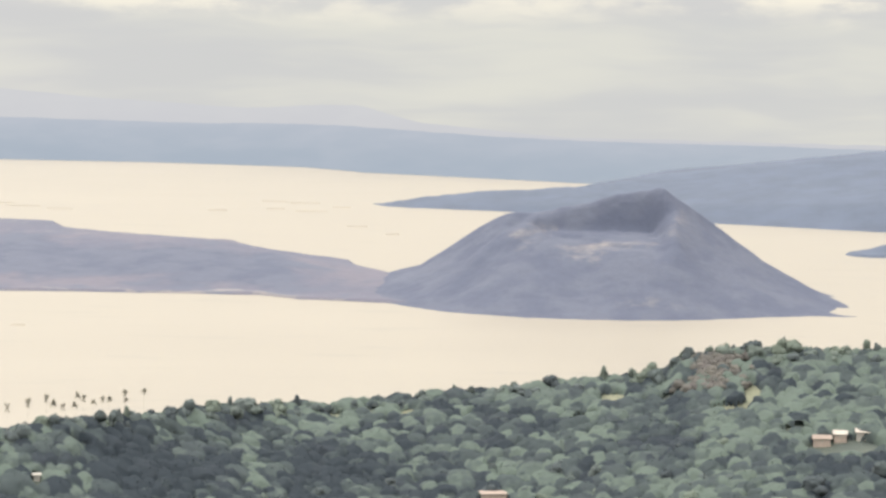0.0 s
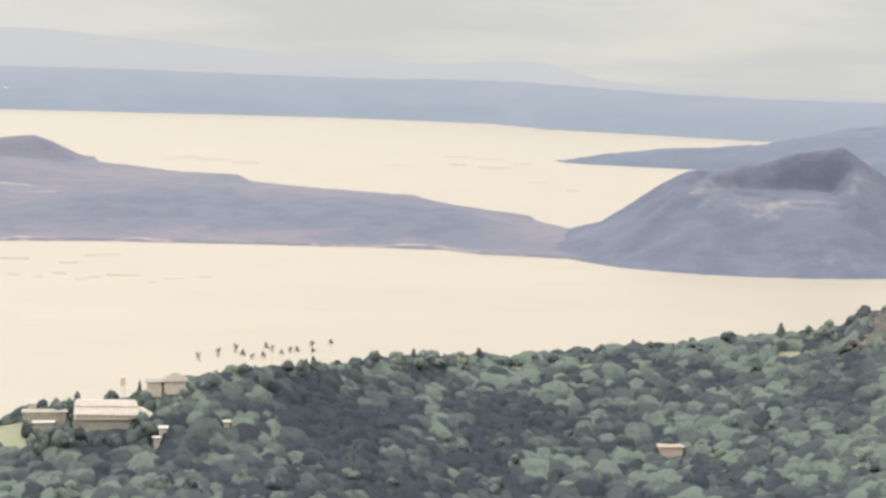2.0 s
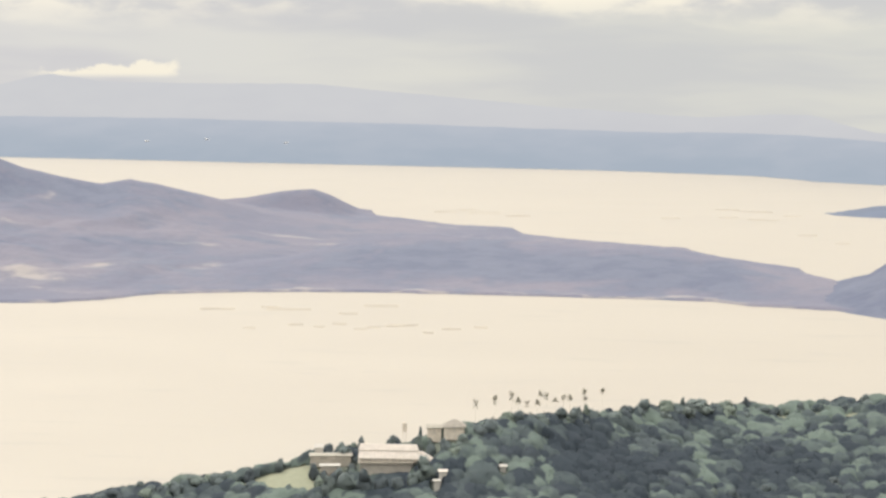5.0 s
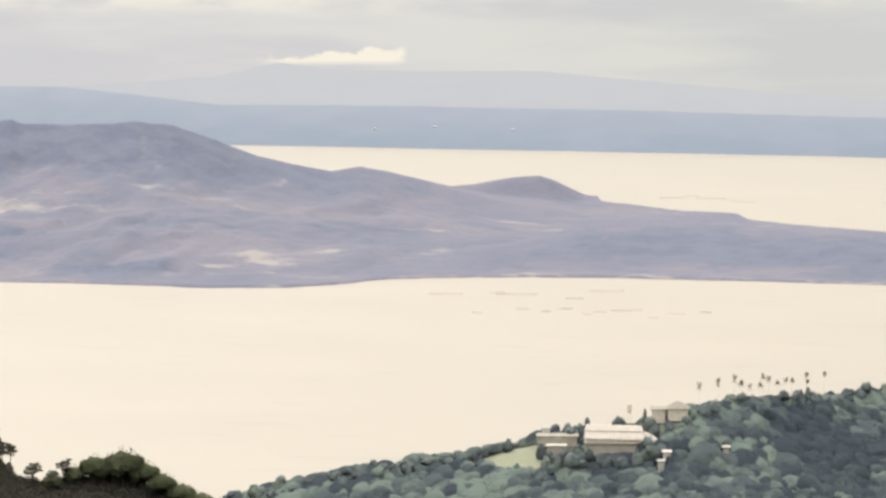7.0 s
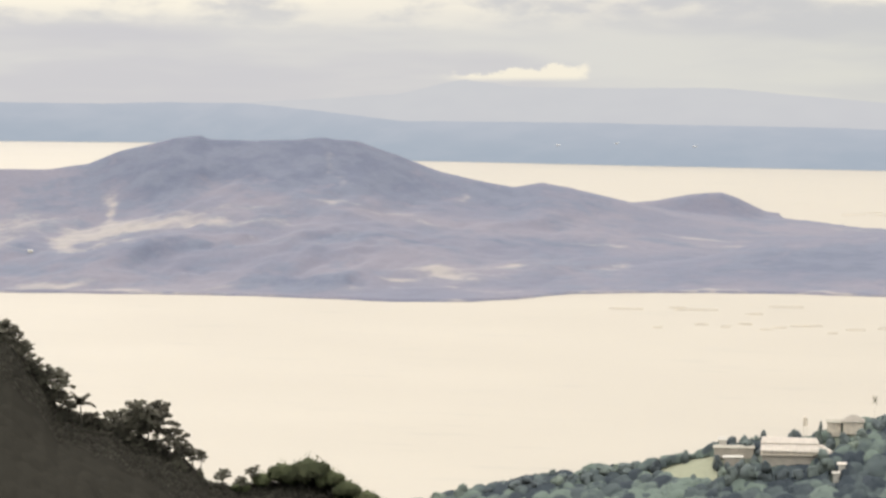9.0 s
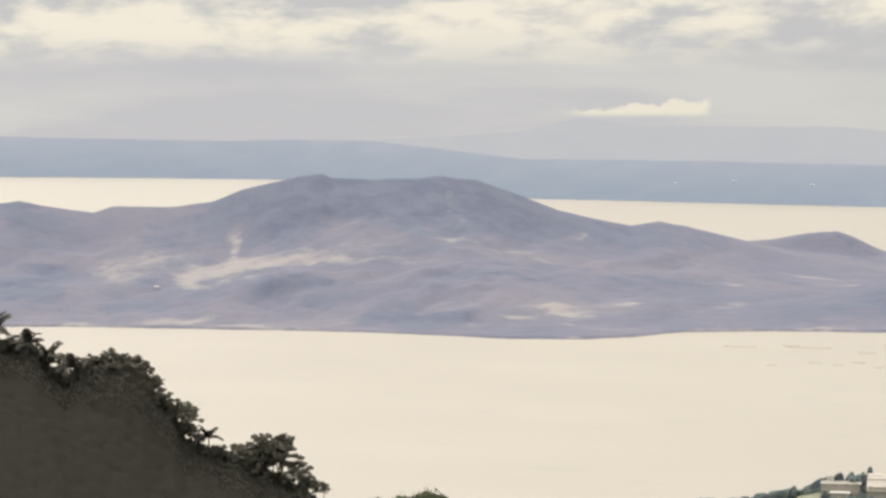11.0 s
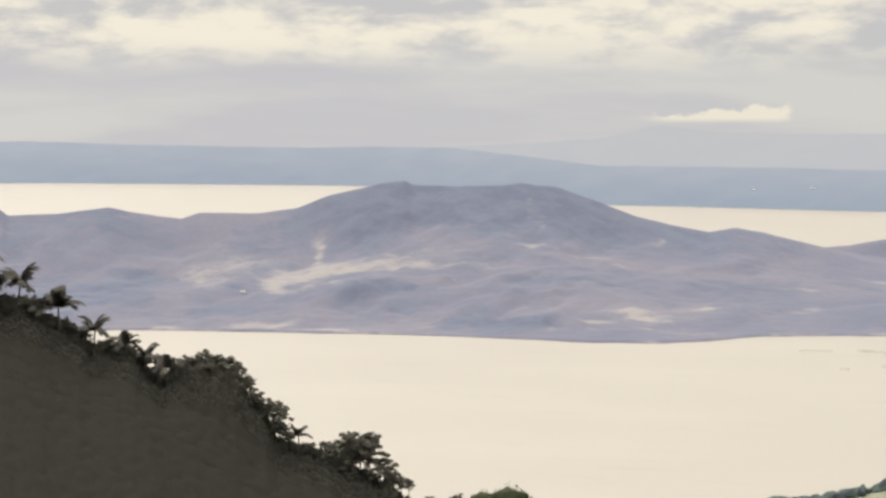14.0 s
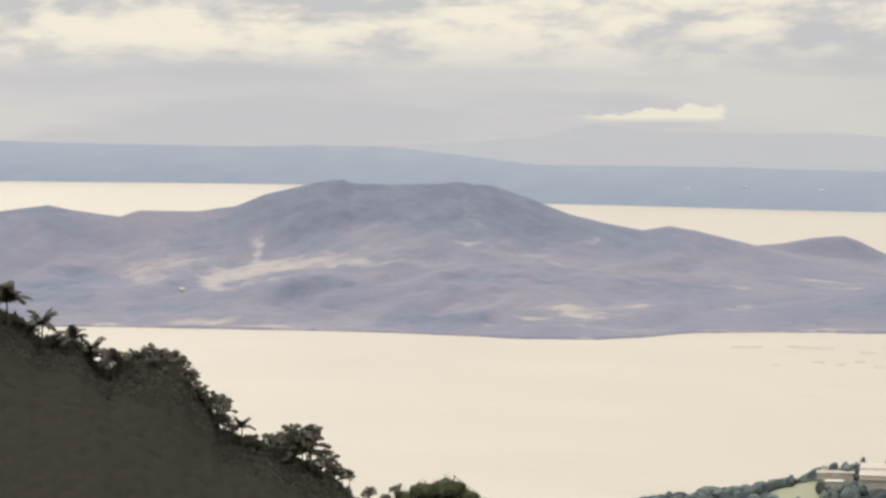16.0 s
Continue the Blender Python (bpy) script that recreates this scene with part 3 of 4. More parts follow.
TREE_TOP, SHADE_TOP = 3.6, 7.0  # how far the crowns stand above the ground


def dark_crest(b, r):
    """Top of the shaded wood: ragged along its skyline, evening out towards the lookout."""
    near = ease((1000 - r) / 70)
    even = sum(dark_z(b + k) for k in np.linspace(-2.4, 2.4, 13)) / 13
    return dark_z(b) * (1 - near) + even * near - np.where(r < 1000, (1000 - r) * 0.30, (r - 1000) * 0.9)


def spur_side(b, r):
    """The spur's smooth shape: a crest that bends, a long slope to the lookout, a steep one to the lake."""
    rc, crest = spur_r(b), spur_z(b) - TREE_TOP
    return np.where(r < rc, crest - np.clip(rc - r, 0, 130) * 0.28 - np.clip(rc - 130 - r, 0, 900) * 0.12, crest - (r - rc) * 0.42)


def ground_height(b, r):
    x, y = flat(b, r)
    under = 186 - 0.235 * r + 2.5 * rough(x / 70, y / 70, 131)
    under = np.where(r < 820, under, np.maximum(-8, -6.7 - (r - 820) * 0.2))
    rc = spur_r(b)
    sharp = spur_side(b, r)
    # below the bent crest the flank evens out
    even = sum(spur_side(b + k, r) for k in np.linspace(-3.0, 3.0, 9)) / 9
    near = 0.85 * ease((rc - r - 5) / 45)
    spur = sharp * (1 - near) + np.minimum(even, sharp + 14) * near + 1.2 * rough(x / 45, y / 45, 133)
    dark = dark_crest(b, r) - SHADE_TOP
    return np.maximum(np.maximum(under, spur), np.maximum(dark, -8))


# meadows: bearing, range, half-widths in degrees and metres
FIELDS = [(12.1, 1043, 0.7, 8), (12.0, 1037, 0.6, 6), (11.4, 1028, 0.7, 6), (12.9, 1044, 0.4, 3), (0.75, 1136, 0.35, 5), (1.4, 1139, 0.25, 3), (2.2, 1134, 0.3, 4), (-3.1, 1132, 0.35, 8), (-5.75, 1119, 0.22, 9), (-2.6, 1118, 0.35, 3), (-4.2, 1125, 0.3, 3.5), (-5.3, 1108, 0.5, 3.5), (-5.2, 1143, 0.5, 6), (-6.6, 1085, 0.4, 2.5), (7.0, 1052, 0.3, 3), (5.3, 1084, 0.3, 3)]


def meadow(b, r, z=None):
    a = 0
    for b0, r0, wb, wr in FIELDS:
        a = a + np.exp(-((b - b0) / wb) ** 2 - ((r - r0) / wr) ** 2)
    return a


fine, coarse = list(np.arange(-16, 48, 0.25)), list(np.arange(48, 344, 4.0))
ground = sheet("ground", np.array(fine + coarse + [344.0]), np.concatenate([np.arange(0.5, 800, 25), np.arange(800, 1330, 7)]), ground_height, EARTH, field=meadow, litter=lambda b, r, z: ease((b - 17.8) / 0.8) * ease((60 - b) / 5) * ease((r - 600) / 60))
tagged(ground, "wooded green slopes falling from the lookout to the lake", "ground", kind="structure")


def ground_z(b, r):
    return float(ground_height(np.array([float(b)]), np.array([float(r)]))[0])


# ---- trees ----
def leaf_mass(rng, lumps, leaves, size, core=0.88, droop=0.0):
    """Clumped foliage: a dented core and many small leaf sprays for each lump (x, y, z, radius)."""
    ico = bmesh.new()
    bmesh.ops.create_icosphere(ico, subdivisions=1, radius=1.0)
    cv = np.array([v.co[:] for v in ico.verts])
    cf = np.array([[v.index for v in f.verts] for f in ico.faces])
    ico.free()
    V, F, base = [], [], 0
    for x, y, z, rad in lumps:
        c = np.array([x, y, z])
        turn = np.linalg.qr(rng.normal(size=(3, 3)))[0]
        w = cv @ (turn * np.linalg.det(turn)) * (rad * core * rng.uniform(0.90, 1.08, (len(cv), 1)))
        w[:, 2] *= 0.95
        V.append(w + c)
        F += (cf + base).tolist()
        base += len(cv)
        d = rng.normal(size=(leaves, 3))
        d[:, 2] = np.abs(d[:, 2]) * 0.9 - 0.25
        d /= np.linalg.norm(d, axis=1)[:, None]
        p = c + d * (rad * rng.uniform(0.84, 1.06, (leaves, 1))) * (1, 1, 0.97)
        side = np.cross(d, rng.normal(size=(leaves, 3)))
        side /= np.linalg.norm(side, axis=1)[:, None] + 1e-9
        up = np.cross(side, d) * 0.8 + d * rng.uniform(-0.5, 0.5, (leaves, 1))
        s = size * rng.uniform(0.6, 1.3, (leaves, 1))
        quad = np.stack([p - side * s * 0.5, p - up * s * 0.35, p + side * s * 0.5, p + up * s * 0.6 - (0, 0, droop * size)], 1)
        V.append(quad.reshape(-1, 3))
        F += (np.arange(leaves * 4).reshape(-1, 4) + base).tolist()
        base += leaves * 4
    return np.concatenate(V), F


def ball(level):
    bm = bmesh.new()
    bmesh.ops.create_icosphere(bm, subdivisions=level, radius=1.0)
    v = np.array([q.co[:] for q in bm.verts])
    f = np.array([[q.index for q in g.verts] for g in bm.faces])
    bm.free()
    return v, f


BALL_V, BALL_F = ball(2)
NO_TRIS = np.zeros((0, 3), dtype=int)


def broad_crown(rng, lobes, leaves, size, spread=1.0, tall=1.0):
    """A crown of radius about 3 and height about 7: billows round a dome, with leaf sprays lying on them. Gives vertices, triangles and quads."""
    spots = [(0.0, 0.0, 3.4 * tall, 2.3)]
    for k in range(lobes - 1):
        a, e = 2.4 * k + rng.uniform(-0.6, 0.6), rng.uniform(-0.4, 1.15)
        d = rng.uniform(1.0, 1.8) * spread
        spots.append((d * math.cos(a) * math.cos(e), d * math.sin(a) * math.cos(e), (3.2 + d * 1.3 * math.sin(e)) * tall, rng.uniform(1.2, 1.8)))
    V, T, Q, base = [], [], [], 0
    for x, y, z, rad in spots:
        c = np.array([x, y, z])
        w = BALL_V @ np.linalg.qr(rng.normal(size=(3, 3)))[0] * rad * rng.uniform(0.86, 1.0, (len(BALL_V), 1))
        d = rng.normal(size=(leaves, 3))
        d /= np.linalg.norm(d, axis=1)[:, None]
        q = c + d * (rad * rng.uniform(0.9, 1.1, (leaves, 1)))
        u = np.cross(d, rng.normal(size=(leaves, 3)))
        u /= np.linalg.norm(u, axis=1)[:, None]
        v = np.cross(d, u) + d * rng.uniform(-0.4, 0.4, (leaves, 1))
        g = size * rng.uniform(0.5, 1.3, (leaves, 1))
        V += [w + c, np.stack([q - u * g * 0.5, q - v * g * 0.42, q + u * g * 0.5, q + v * g * 0.42], 1).reshape(-1, 3)]
        T.append(BALL_F + base)
        Q.append(np.arange(leaves * 4).reshape(-1, 4) + base + len(w))
        base += len(w) + leaves * 4
    return np.concatenate(V), np.concatenate(T), np.concatenate(Q)


def crown_lumps(rng, n, width, height, base, lobe=1.0):
    """One large dome and shallow lobes round it."""
    out = [(0.0, 0.0, base + height * 0.50, width * 0.95 * (0.75 + 0.25 * lobe))]
    for k in range(n - 1):
        a, q = 2.4 * k + rng.uniform(-0.5, 0.5), rng.uniform(0.45, 0.75)
        out.append((width * q * math.cos(a), width * q * math.sin(a), base + height * (0.40 + rng.uniform(-0.08, 0.30) * (1.2 - q)), width * rng.uniform(0.36, 0.60) * lobe))
    return out


def limb(bm, a, b, ra, rb, sides=6):
    a, b = Vector(a), Vector(b)
    q = (b - a).to_track_quat("Z", "Y")
    rings = []
    for p, r in ((a, ra), (b, rb)):
        rings.append([bm.verts.new(p + q @ Vector((r * math.cos(2 * math.pi * k / sides), r * math.sin(2 * math.pi * k / sides), 0))) for k in range(sides)])
    for k in range(sides):
        bm.faces.new((rings[0][k], rings[0][(k + 1) % sides], rings[1][(k + 1) % sides], rings[1][k]))


def tree(name, rng, width, height, lumps, leaves, size, leaf, bark, label, bare=0.35, category="tree", lobe=1.0):
    """A tapered trunk with limbs and a clumped crown; height is that of the top."""
    root = new(name)
    made = crown_lumps(rng, lumps, width, height * (1 - bare), height * bare, lobe)
    bm = bmesh.new()
    fork = Vector((rng.uniform(-0.3, 0.3), rng.uniform(-0.3, 0.3), height * bare * 1.05))
    limb(bm, (0, 0, -1.5), fork, width * 0.075, width * 0.05)
    for x, y, z, r in made[:6]:
        limb(bm, fork, (x, y, z), width * 0.035, width * 0.012, 5)
    part("trunk", bm, bark, root)
    v, f = leaf_mass(rng, made, leaves, size)
    mesh_object("crown", v.tolist(), f, leaf, root)
    return tagged(root, label, category)


def hillside_tree(rng, label, tall=1.0, spread=1.0):
    root = new("broadleaf_tree")
    v, t, q = broad_crown(rng, 6, 40, 1.0, spread, tall)
    bm = bmesh.new()
    fork = Vector((rng.uniform(-0.3, 0.3), rng.uniform(-0.3, 0.3), 2.2 * tall))
    limb(bm, (0, 0, -1.5), fork, 0.26, 0.18)
    for k in range(5):
        a = 1.26 * k + rng.uniform(-0.3, 0.3)
        limb(bm, fork, (1.5 * spread * math.cos(a), 1.5 * spread * math.sin(a), (3.6 + 0.5 * (k % 2)) * tall), 0.12, 0.04, 5)
    part("trunk", bm, BARK, root)
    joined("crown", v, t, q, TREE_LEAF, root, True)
    return tagged(root, label, "tree")


def palm(name, rng, height, spread, leaf, bark, label, fronds=13, lean=0.06, leaflets=11, stem=0.05, blade=0.12, droop=0.0, stiff=0.0, arch=0.0):
    root = new(name)
    bm = bmesh.new()
    tip = Vector((lean * height, rng.uniform(-0.03, 0.03) * height, height))
    prev, steps = Vector((0, 0, -1.5)), 6
    for k in range(1, steps + 1):
        t = k / steps
        p = Vector((tip.x * t * t, tip.y * t * t, height * t))
        limb(bm, prev, p, spread * stem * (1.1 - 0.4 * (k - 1) / steps), spread * stem * (1.1 - 0.4 * t), 6)
        prev = p
    part("trunk", bm, bark, root)
    for k in range(fronds):
        a = 2 * math.pi * (k + rng.uniform(-0.25, 0.25)) / fronds
        tier = (k * 2 % fronds) / fronds
        start, end = radians(4 + 48 * tier + rng.uniform(0, 12) + droop * tier), radians(62 - 22 * stiff + (62 + 10 * stiff) * tier + rng.uniform(-8, 14) + droop * tier + arch)
        reach = spread * rng.uniform(0.88, 1.1)
        bm = bmesh.new()
        out, side = Vector((math.cos(a), math.sin(a), 0)), Vector((-math.sin(a), math.cos(a), 0))
        rib = [tip.copy()]
        for j in range(leaflets):
            bend = start + (end - start) * ((j + 0.5) / leaflets) ** 1.7
            rib.append(rib[-1] + (out * math.sin(bend) + Vector((0, 0, math.cos(bend)))) * (reach / leaflets))
        for j in range(leaflets):
            limb(bm, rib[j], rib[j + 1], spread * 0.016 * (1 - 0.7 * j / leaflets), spread * 0.016 * (1 - 0.7 * (j + 1) / leaflets), 3)
            t = (j + 0.5) / leaflets
            long = reach * blade * math.sin(math.pi * (0.16 + 0.76 * t)) ** 0.6
            along = (rib[j + 1] - rib[j]).normalized()
            for s in (-1, 1):
                end_a = rib[j] + along * long * 0.6 + side * s * long * 0.9 - Vector((0, 0, long * rng.uniform(0.30, 0.62)))
                end_b = end_a + along * reach / leaflets * rng.uniform(0.8, 1.1)
                bm.faces.new([bm.verts.new(q) for q in (rib[j], rib[j + 1], end_b, end_a)])
        part("frond", bm, leaf, root)
    return tagged(root, label, "palm tree")


def hide_source(ob):
    """Drops a model that only served for its copies."""
    for o in (*ob.children_recursive, ob):
        bpy.data.objects.remove(o)


rng = np.random.default_rng(7)
CLEAR = [(9.95, 1038, 0.95, 9), (9.14, 1014, 0.12, 5), (-0.84, 1057, 0.25, 6), (-7.4, 1070, 0.7, 7), (8.95, 1042, 0.4, 5), (7.79, 1024, 0.09, 4), (11.25, 1039, 0.55, 8)]


def open_land(b, r):
    if meadow(b, r) > 0.55:
        return True
    return any(((b - b0) / wb) ** 2 + ((r - r0) / wr) ** 2 < 1 for b0, r0, wb, wr in CLEAR)


def domes(x, y, cell, seed):
    """Rounded tree tops side by side: height between 0 and 1, and the middle of the crown that each point belongs to."""
    best, mx, my = np.full_like(x, -1.0), x.copy(), y.copy()
    ix, iy = np.floor(x / cell), np.floor(y / cell)
    for i in (-1, 0, 1):
        for j in (-1, 0, 1):
            cx = (ix + i + 0.15 + 0.7 * lattice(ix + i, iy + j, seed)) * cell
            cy = (iy + j + 0.15 + 0.7 * lattice(ix + i, iy + j, seed + 1)) * cell
            rad = cell * (0.55 + 0.4 * lattice(ix + i, iy + j, seed + 2))
            h = np.sqrt(np.clip(1 - ((x - cx) ** 2 + (y - cy) ** 2) / rad ** 2, 0, 1)) * rad / cell
            win = h > best
            best, mx, my = np.where(win, h, best), np.where(win, cx, mx), np.where(win, cy, my)
    return best, mx, my


spots = []
for k in range(22000):
    b, r = rng.uniform(-12.5, 19.5), rng.uniform(900, 1175)
    rc = float(spur_r(b))
    if r > rc + 12 or r < rc - 150 or open_land(b, r) or ground_z(b, r) < 1.5:
        continue
    p = at(b, r)
    spots.append((b, r, p.x, p.y))
kept, cells = [], {}
for b, r, x, y in spots:
    w = 2.2 + 3.6 * float(lattice(np.float64(round(x)), np.float64(round(y)), 5)) ** 1.7
    key = (int(x // 8), int(y // 8))
    if any((x - q[2]) ** 2 + (y - q[3]) ** 2 < (0.46 * (w + q[4])) ** 2 for i in (-1, 0, 1) for j in (-1, 0, 1) for q in cells.get((key[0] + i, key[1] + j), ())):
        continue
    cells.setdefault(key, []).append((b, r, x, y, w))
    kept.append((b, r, x, y, w))


# trees of the crest stand singly, and some out of the wood below it
kept.sort(key=lambda q: q[1] - float(spur_r(q[0])))
single = [q for q in kept if float(spur_r(q[0])) - 9 < q[1] and not 11.4 < q[0] < 13.0][:190]
single += [q for k, q in enumerate(kept) if q[1] < float(spur_r(q[0])) - 9 and q[4] > 3.0 and k % 7 == 0][:110]
TREE_LABEL = "broad-crowned green tree in dense hillside woodland"
models = [hillside_tree(np.random.default_rng(20 + k), TREE_LABEL, 0.95 + 0.08 * (k % 3), 0.9 + 0.1 * (k % 4)) for k in range(8)]
for k, (b, r, x, y, w) in enumerate(single):
    s = 0.80 * w / 3.0
    sz = 0.95 * s ** 0.5 * (0.84 + 0.45 * float(lattice(np.float64(k), np.float64(3), 9)))
    m = Matrix.Translation((x, y, ground_z(b, r) - 2.4)) @ Matrix.Rotation(k * 2.4, 4, "Z") @ Matrix.Diagonal((s * (0.7 + 0.5 * float(lattice(np.float64(k), np.float64(5), 9))), s * (0.7 + 0.5 * float(lattice(np.float64(k), np.float64(6), 9))), sz, 1))
    tagged(copy_thing(models[k % 8], m), group="trees of the spur").matrix_basis = m
# bearing, range, rise above the other trees, width
TALL = [(7.8, 1054, 2.0, 0.9), (7.0, 1062, 2.4, 0.9), (6.6, 1070, 2.2, 0.9), (5.6, 1088, 2.4, 1.0), (5.0, 1104, 2.4, 1.0), (4.5, 1114, 2.6, 1.0), (6.0, 1082, 2.2, 0.9), (-4.5, 1150, 1.2, 0.8), (-4.55, 1148, 3.6, 0.75), (-4.95, 1150, 2.2, 0.6), (-5.24, 1152, 3.6, 0.6), (-5.42, 1152, 2.4, 0.5), (-5.78, 1150, 3.2, 1.2), (-6.5, 1150, 3.4, 1.5), (-6.35, 1152, 4.8, 0.25), (-7.9, 1150, 3.6, 0.5), (-8.1, 1150, 2.8, 0.5), (-3.5, 1150, 2.4, 0.5), (-2.95, 1150, 4.0, 0.4),
        (0.53, 1146, 2.4, 0.6), (-0.1, 1150, 1.5, 0.4), (4.2, 1118, 1.6, 0.4), (8.04, 1048, 4.6, 1.0), (7.52, 1060, 3.2, 0.8), (11.32, 1056, 4.4, 0.7), (11.08, 1056, 4.8, 0.65), (10.84, 1056, 4.2, 0.65), (10.66, 1056, 3.6, 0.5), (11.6, 1054, 2.0, 0.8),
        (6.35, 1077, 2.2, 0.7), (6.12, 1080, 4.0, 0.35), (6.25, 1079, 3.0, 0.4), (4.9, 1110, 3.2, 0.6), (3.9, 1121, 2.6, 1.6), (3.3, 1129, 2.0, 1.0), (2.9, 1135, 3.0, 0.4), (5.3, 1098, 1.6, 0.9), (9.47, 1052, 5.2, 0.25), (10.0, 1052, 3.4, 0.8), (-1.6, 1150, 1.6, 0.35), (7.25, 1066, 2.6, 0.9), (12.3, 1048, 2.0, 0.5), (12.9, 1046, 1.8, 0.6), (14.0, 1048, 1.8, 0.5), (15.1, 1048, 2.0, 0.5)]
for b, r, rise, w in TALL:
    g = ground_z(b, r)
    m = Matrix.Translation(at(b, r, g - 3.4)) @ Matrix.Rotation(b * 7, 4, "Z") @ Matrix.Diagonal((1.35 * w, 1.35 * w, (TREE_TOP + 3.4 + rise) / 6.9, 1))
    tagged(copy_thing(models[int(abs(b) * 10) % 8], m), "tall tree standing clear on the spur's skyline", group="skyline trees").matrix_basis = m
# bearing, range, height of the top, width: trees close before the hall and the low house
FRONT = [(10.98, 1020, 38.6, 1.45), (11.3, 1019, 36.0, 1.0), (10.6, 1018, 36.2, 1.1), (10.25, 1017, 35.8, 1.0), (9.9, 1017, 35.6, 1.1), (9.6, 1018, 36.6, 1.0), (11.1, 1031, 36.4, 0.8), (11.62, 1034, 37.0, 0.7), (11.4, 1031, 36.0, 0.6), (10.84, 1034, 37.4, 0.7), (9.34, 1020, 40.4, 1.3), (9.2, 1008, 32.0, 0.9), (11.5, 1025, 34.4, 0.8), (11.2, 1030, 34.6, 0.7), (8.95, 1036, 46.4, 0.9), (8.6, 1036, 47.6, 1.1), (9.25, 1038, 44.6, 0.8), (9.5, 1044, 46.4, 0.6), (10.06, 1046, 43.8, 0.8), (8.25, 1044, 50.4, 1.0), (8.75, 1032, 44.0, 1.0)]
for k, (b, r, top, w) in enumerate(FRONT):
    g = ground_z(b, r)
    m = Matrix.Translation(at(b, r, g - 2.5)) @ Matrix.Rotation(k * 1.3, 4, "Z") @ Matrix.Diagonal((w, w, max(0.35, (top - g + 2.5) / 6.9), 1))
    tagged(copy_thing(models[k % 8], m), "leafy tree standing close before the pale hall", group="trees by the hall").matrix_basis = m
for m in models:
    hide_source(m)



def wood_shape(b, r):
    """The closed wood: height of its leaves, and the middle of each crown."""
    x, y = flat(b, r)
    wx = x + 2.0 * (value_noise(x / 3.0, y / 3.0, 201) - 0.5)
    wy = y + 2.0 * (value_noise(x / 3.0, y / 3.0, 202) - 0.5)
    big, bx, by = domes(wx, wy, 8.0, 211)
    small, sx, sy = domes(wx, wy, 4.6, 221)
    tall = lattice(np.round(bx * 7), np.round(by * 7), 231)
    big = 6.4 * big - 3.2 + 1.9 * (tall - 0.6)
    small = 4.2 * small - 1.2 + 0.8 * (lattice(np.round(sx * 7), np.round(sy * 7), 232) - 0.5)
    open_ = ease((meadow(b, r) + 0.4 * (value_noise(x / 3.5, y / 3.5, 205) - 0.5) - 0.42) / 0.4)
    for b0, r0, wb, wr in CLEAR:
        open_ = np.maximum(open_, ease((1.25 - ((b - b0) / wb) ** 2 - ((r - r0) / wr) ** 2) / 0.5))
    top = np.maximum(big, small) + 0.3 * (value_noise(x / 0.9, y / 0.9, 203) - 0.5)
    rim = ease((r - spur_r(b) - 2) / 8)
    z = ground_height(b, r) + top + 1.1 - 5.5 * open_ - 7 * rim
    return z, np.where(big > small, bx, sx), np.where(big > small, by, sy)


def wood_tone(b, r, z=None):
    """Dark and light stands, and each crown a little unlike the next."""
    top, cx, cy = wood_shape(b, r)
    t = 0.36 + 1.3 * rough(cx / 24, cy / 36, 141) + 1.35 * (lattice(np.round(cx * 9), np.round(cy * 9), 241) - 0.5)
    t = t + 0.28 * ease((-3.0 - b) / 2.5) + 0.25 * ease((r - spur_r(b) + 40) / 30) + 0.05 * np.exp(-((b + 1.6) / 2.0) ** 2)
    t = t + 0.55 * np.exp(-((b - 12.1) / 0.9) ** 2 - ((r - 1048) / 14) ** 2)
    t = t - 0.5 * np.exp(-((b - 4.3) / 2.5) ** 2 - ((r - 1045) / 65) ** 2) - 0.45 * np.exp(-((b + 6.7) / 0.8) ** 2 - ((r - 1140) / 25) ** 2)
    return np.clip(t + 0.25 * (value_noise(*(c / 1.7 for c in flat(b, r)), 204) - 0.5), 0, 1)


# the sheet follows the bent crest of the spur, a row for each step back from it
BS, RS = np.meshgrid(np.arange(-12.5, 19.5, 0.034), np.arange(-165, 12, 0.62), indexing="ij")
RS = RS + spur_r(BS)
WZ = wood_shape(BS, RS)[0]
rows, cols = BS.shape
ids = np.arange(rows * cols).reshape(rows, cols)
quads = np.stack([ids[:-1, :-1], ids[1:, :-1], ids[1:, 1:], ids[:-1, 1:]], -1).reshape(-1, 4)
keep = (WZ[:-1, :-1] > np.maximum(0.6, ground_height(BS, RS)[:-1, :-1] - 0.6)).reshape(-1)
WX, WY = flat(BS, RS)
# leaf sprays standing out of the crowns
g = np.random.default_rng(77)
n = 16000
b = g.uniform(-10, 16, n)
r = spur_r(b) + g.uniform(-130, 7, n)
z = wood_shape(b, r)[0]
fits = z > np.maximum(1.5, ground_height(b, r) + 0.5)
b, r, z, n = b[fits], r[fits], z[fits], int(fits.sum())
c = np.stack([*flat(b, r), z + g.uniform(-0.1, 0.35, n)], -1)
u, w = g.normal(size=(n, 3)), g.normal(size=(n, 3))
u /= np.linalg.norm(u, axis=1)[:, None]
w -= u * (u * w).sum(1)[:, None]
w /= np.linalg.norm(w, axis=1)[:, None]
s = g.uniform(0.25, 0.5, (n, 1))
sprays = np.stack([c - u * s, c - w * s * 0.7, c + u * s, c + w * s * 0.8], 1).reshape(-1, 3)
verts = np.concatenate([np.stack([WX, WY, WZ], -1).reshape(-1, 3), sprays])
quads = np.concatenate([quads[keep], np.arange(4 * n).reshape(-1, 4) + rows * cols])
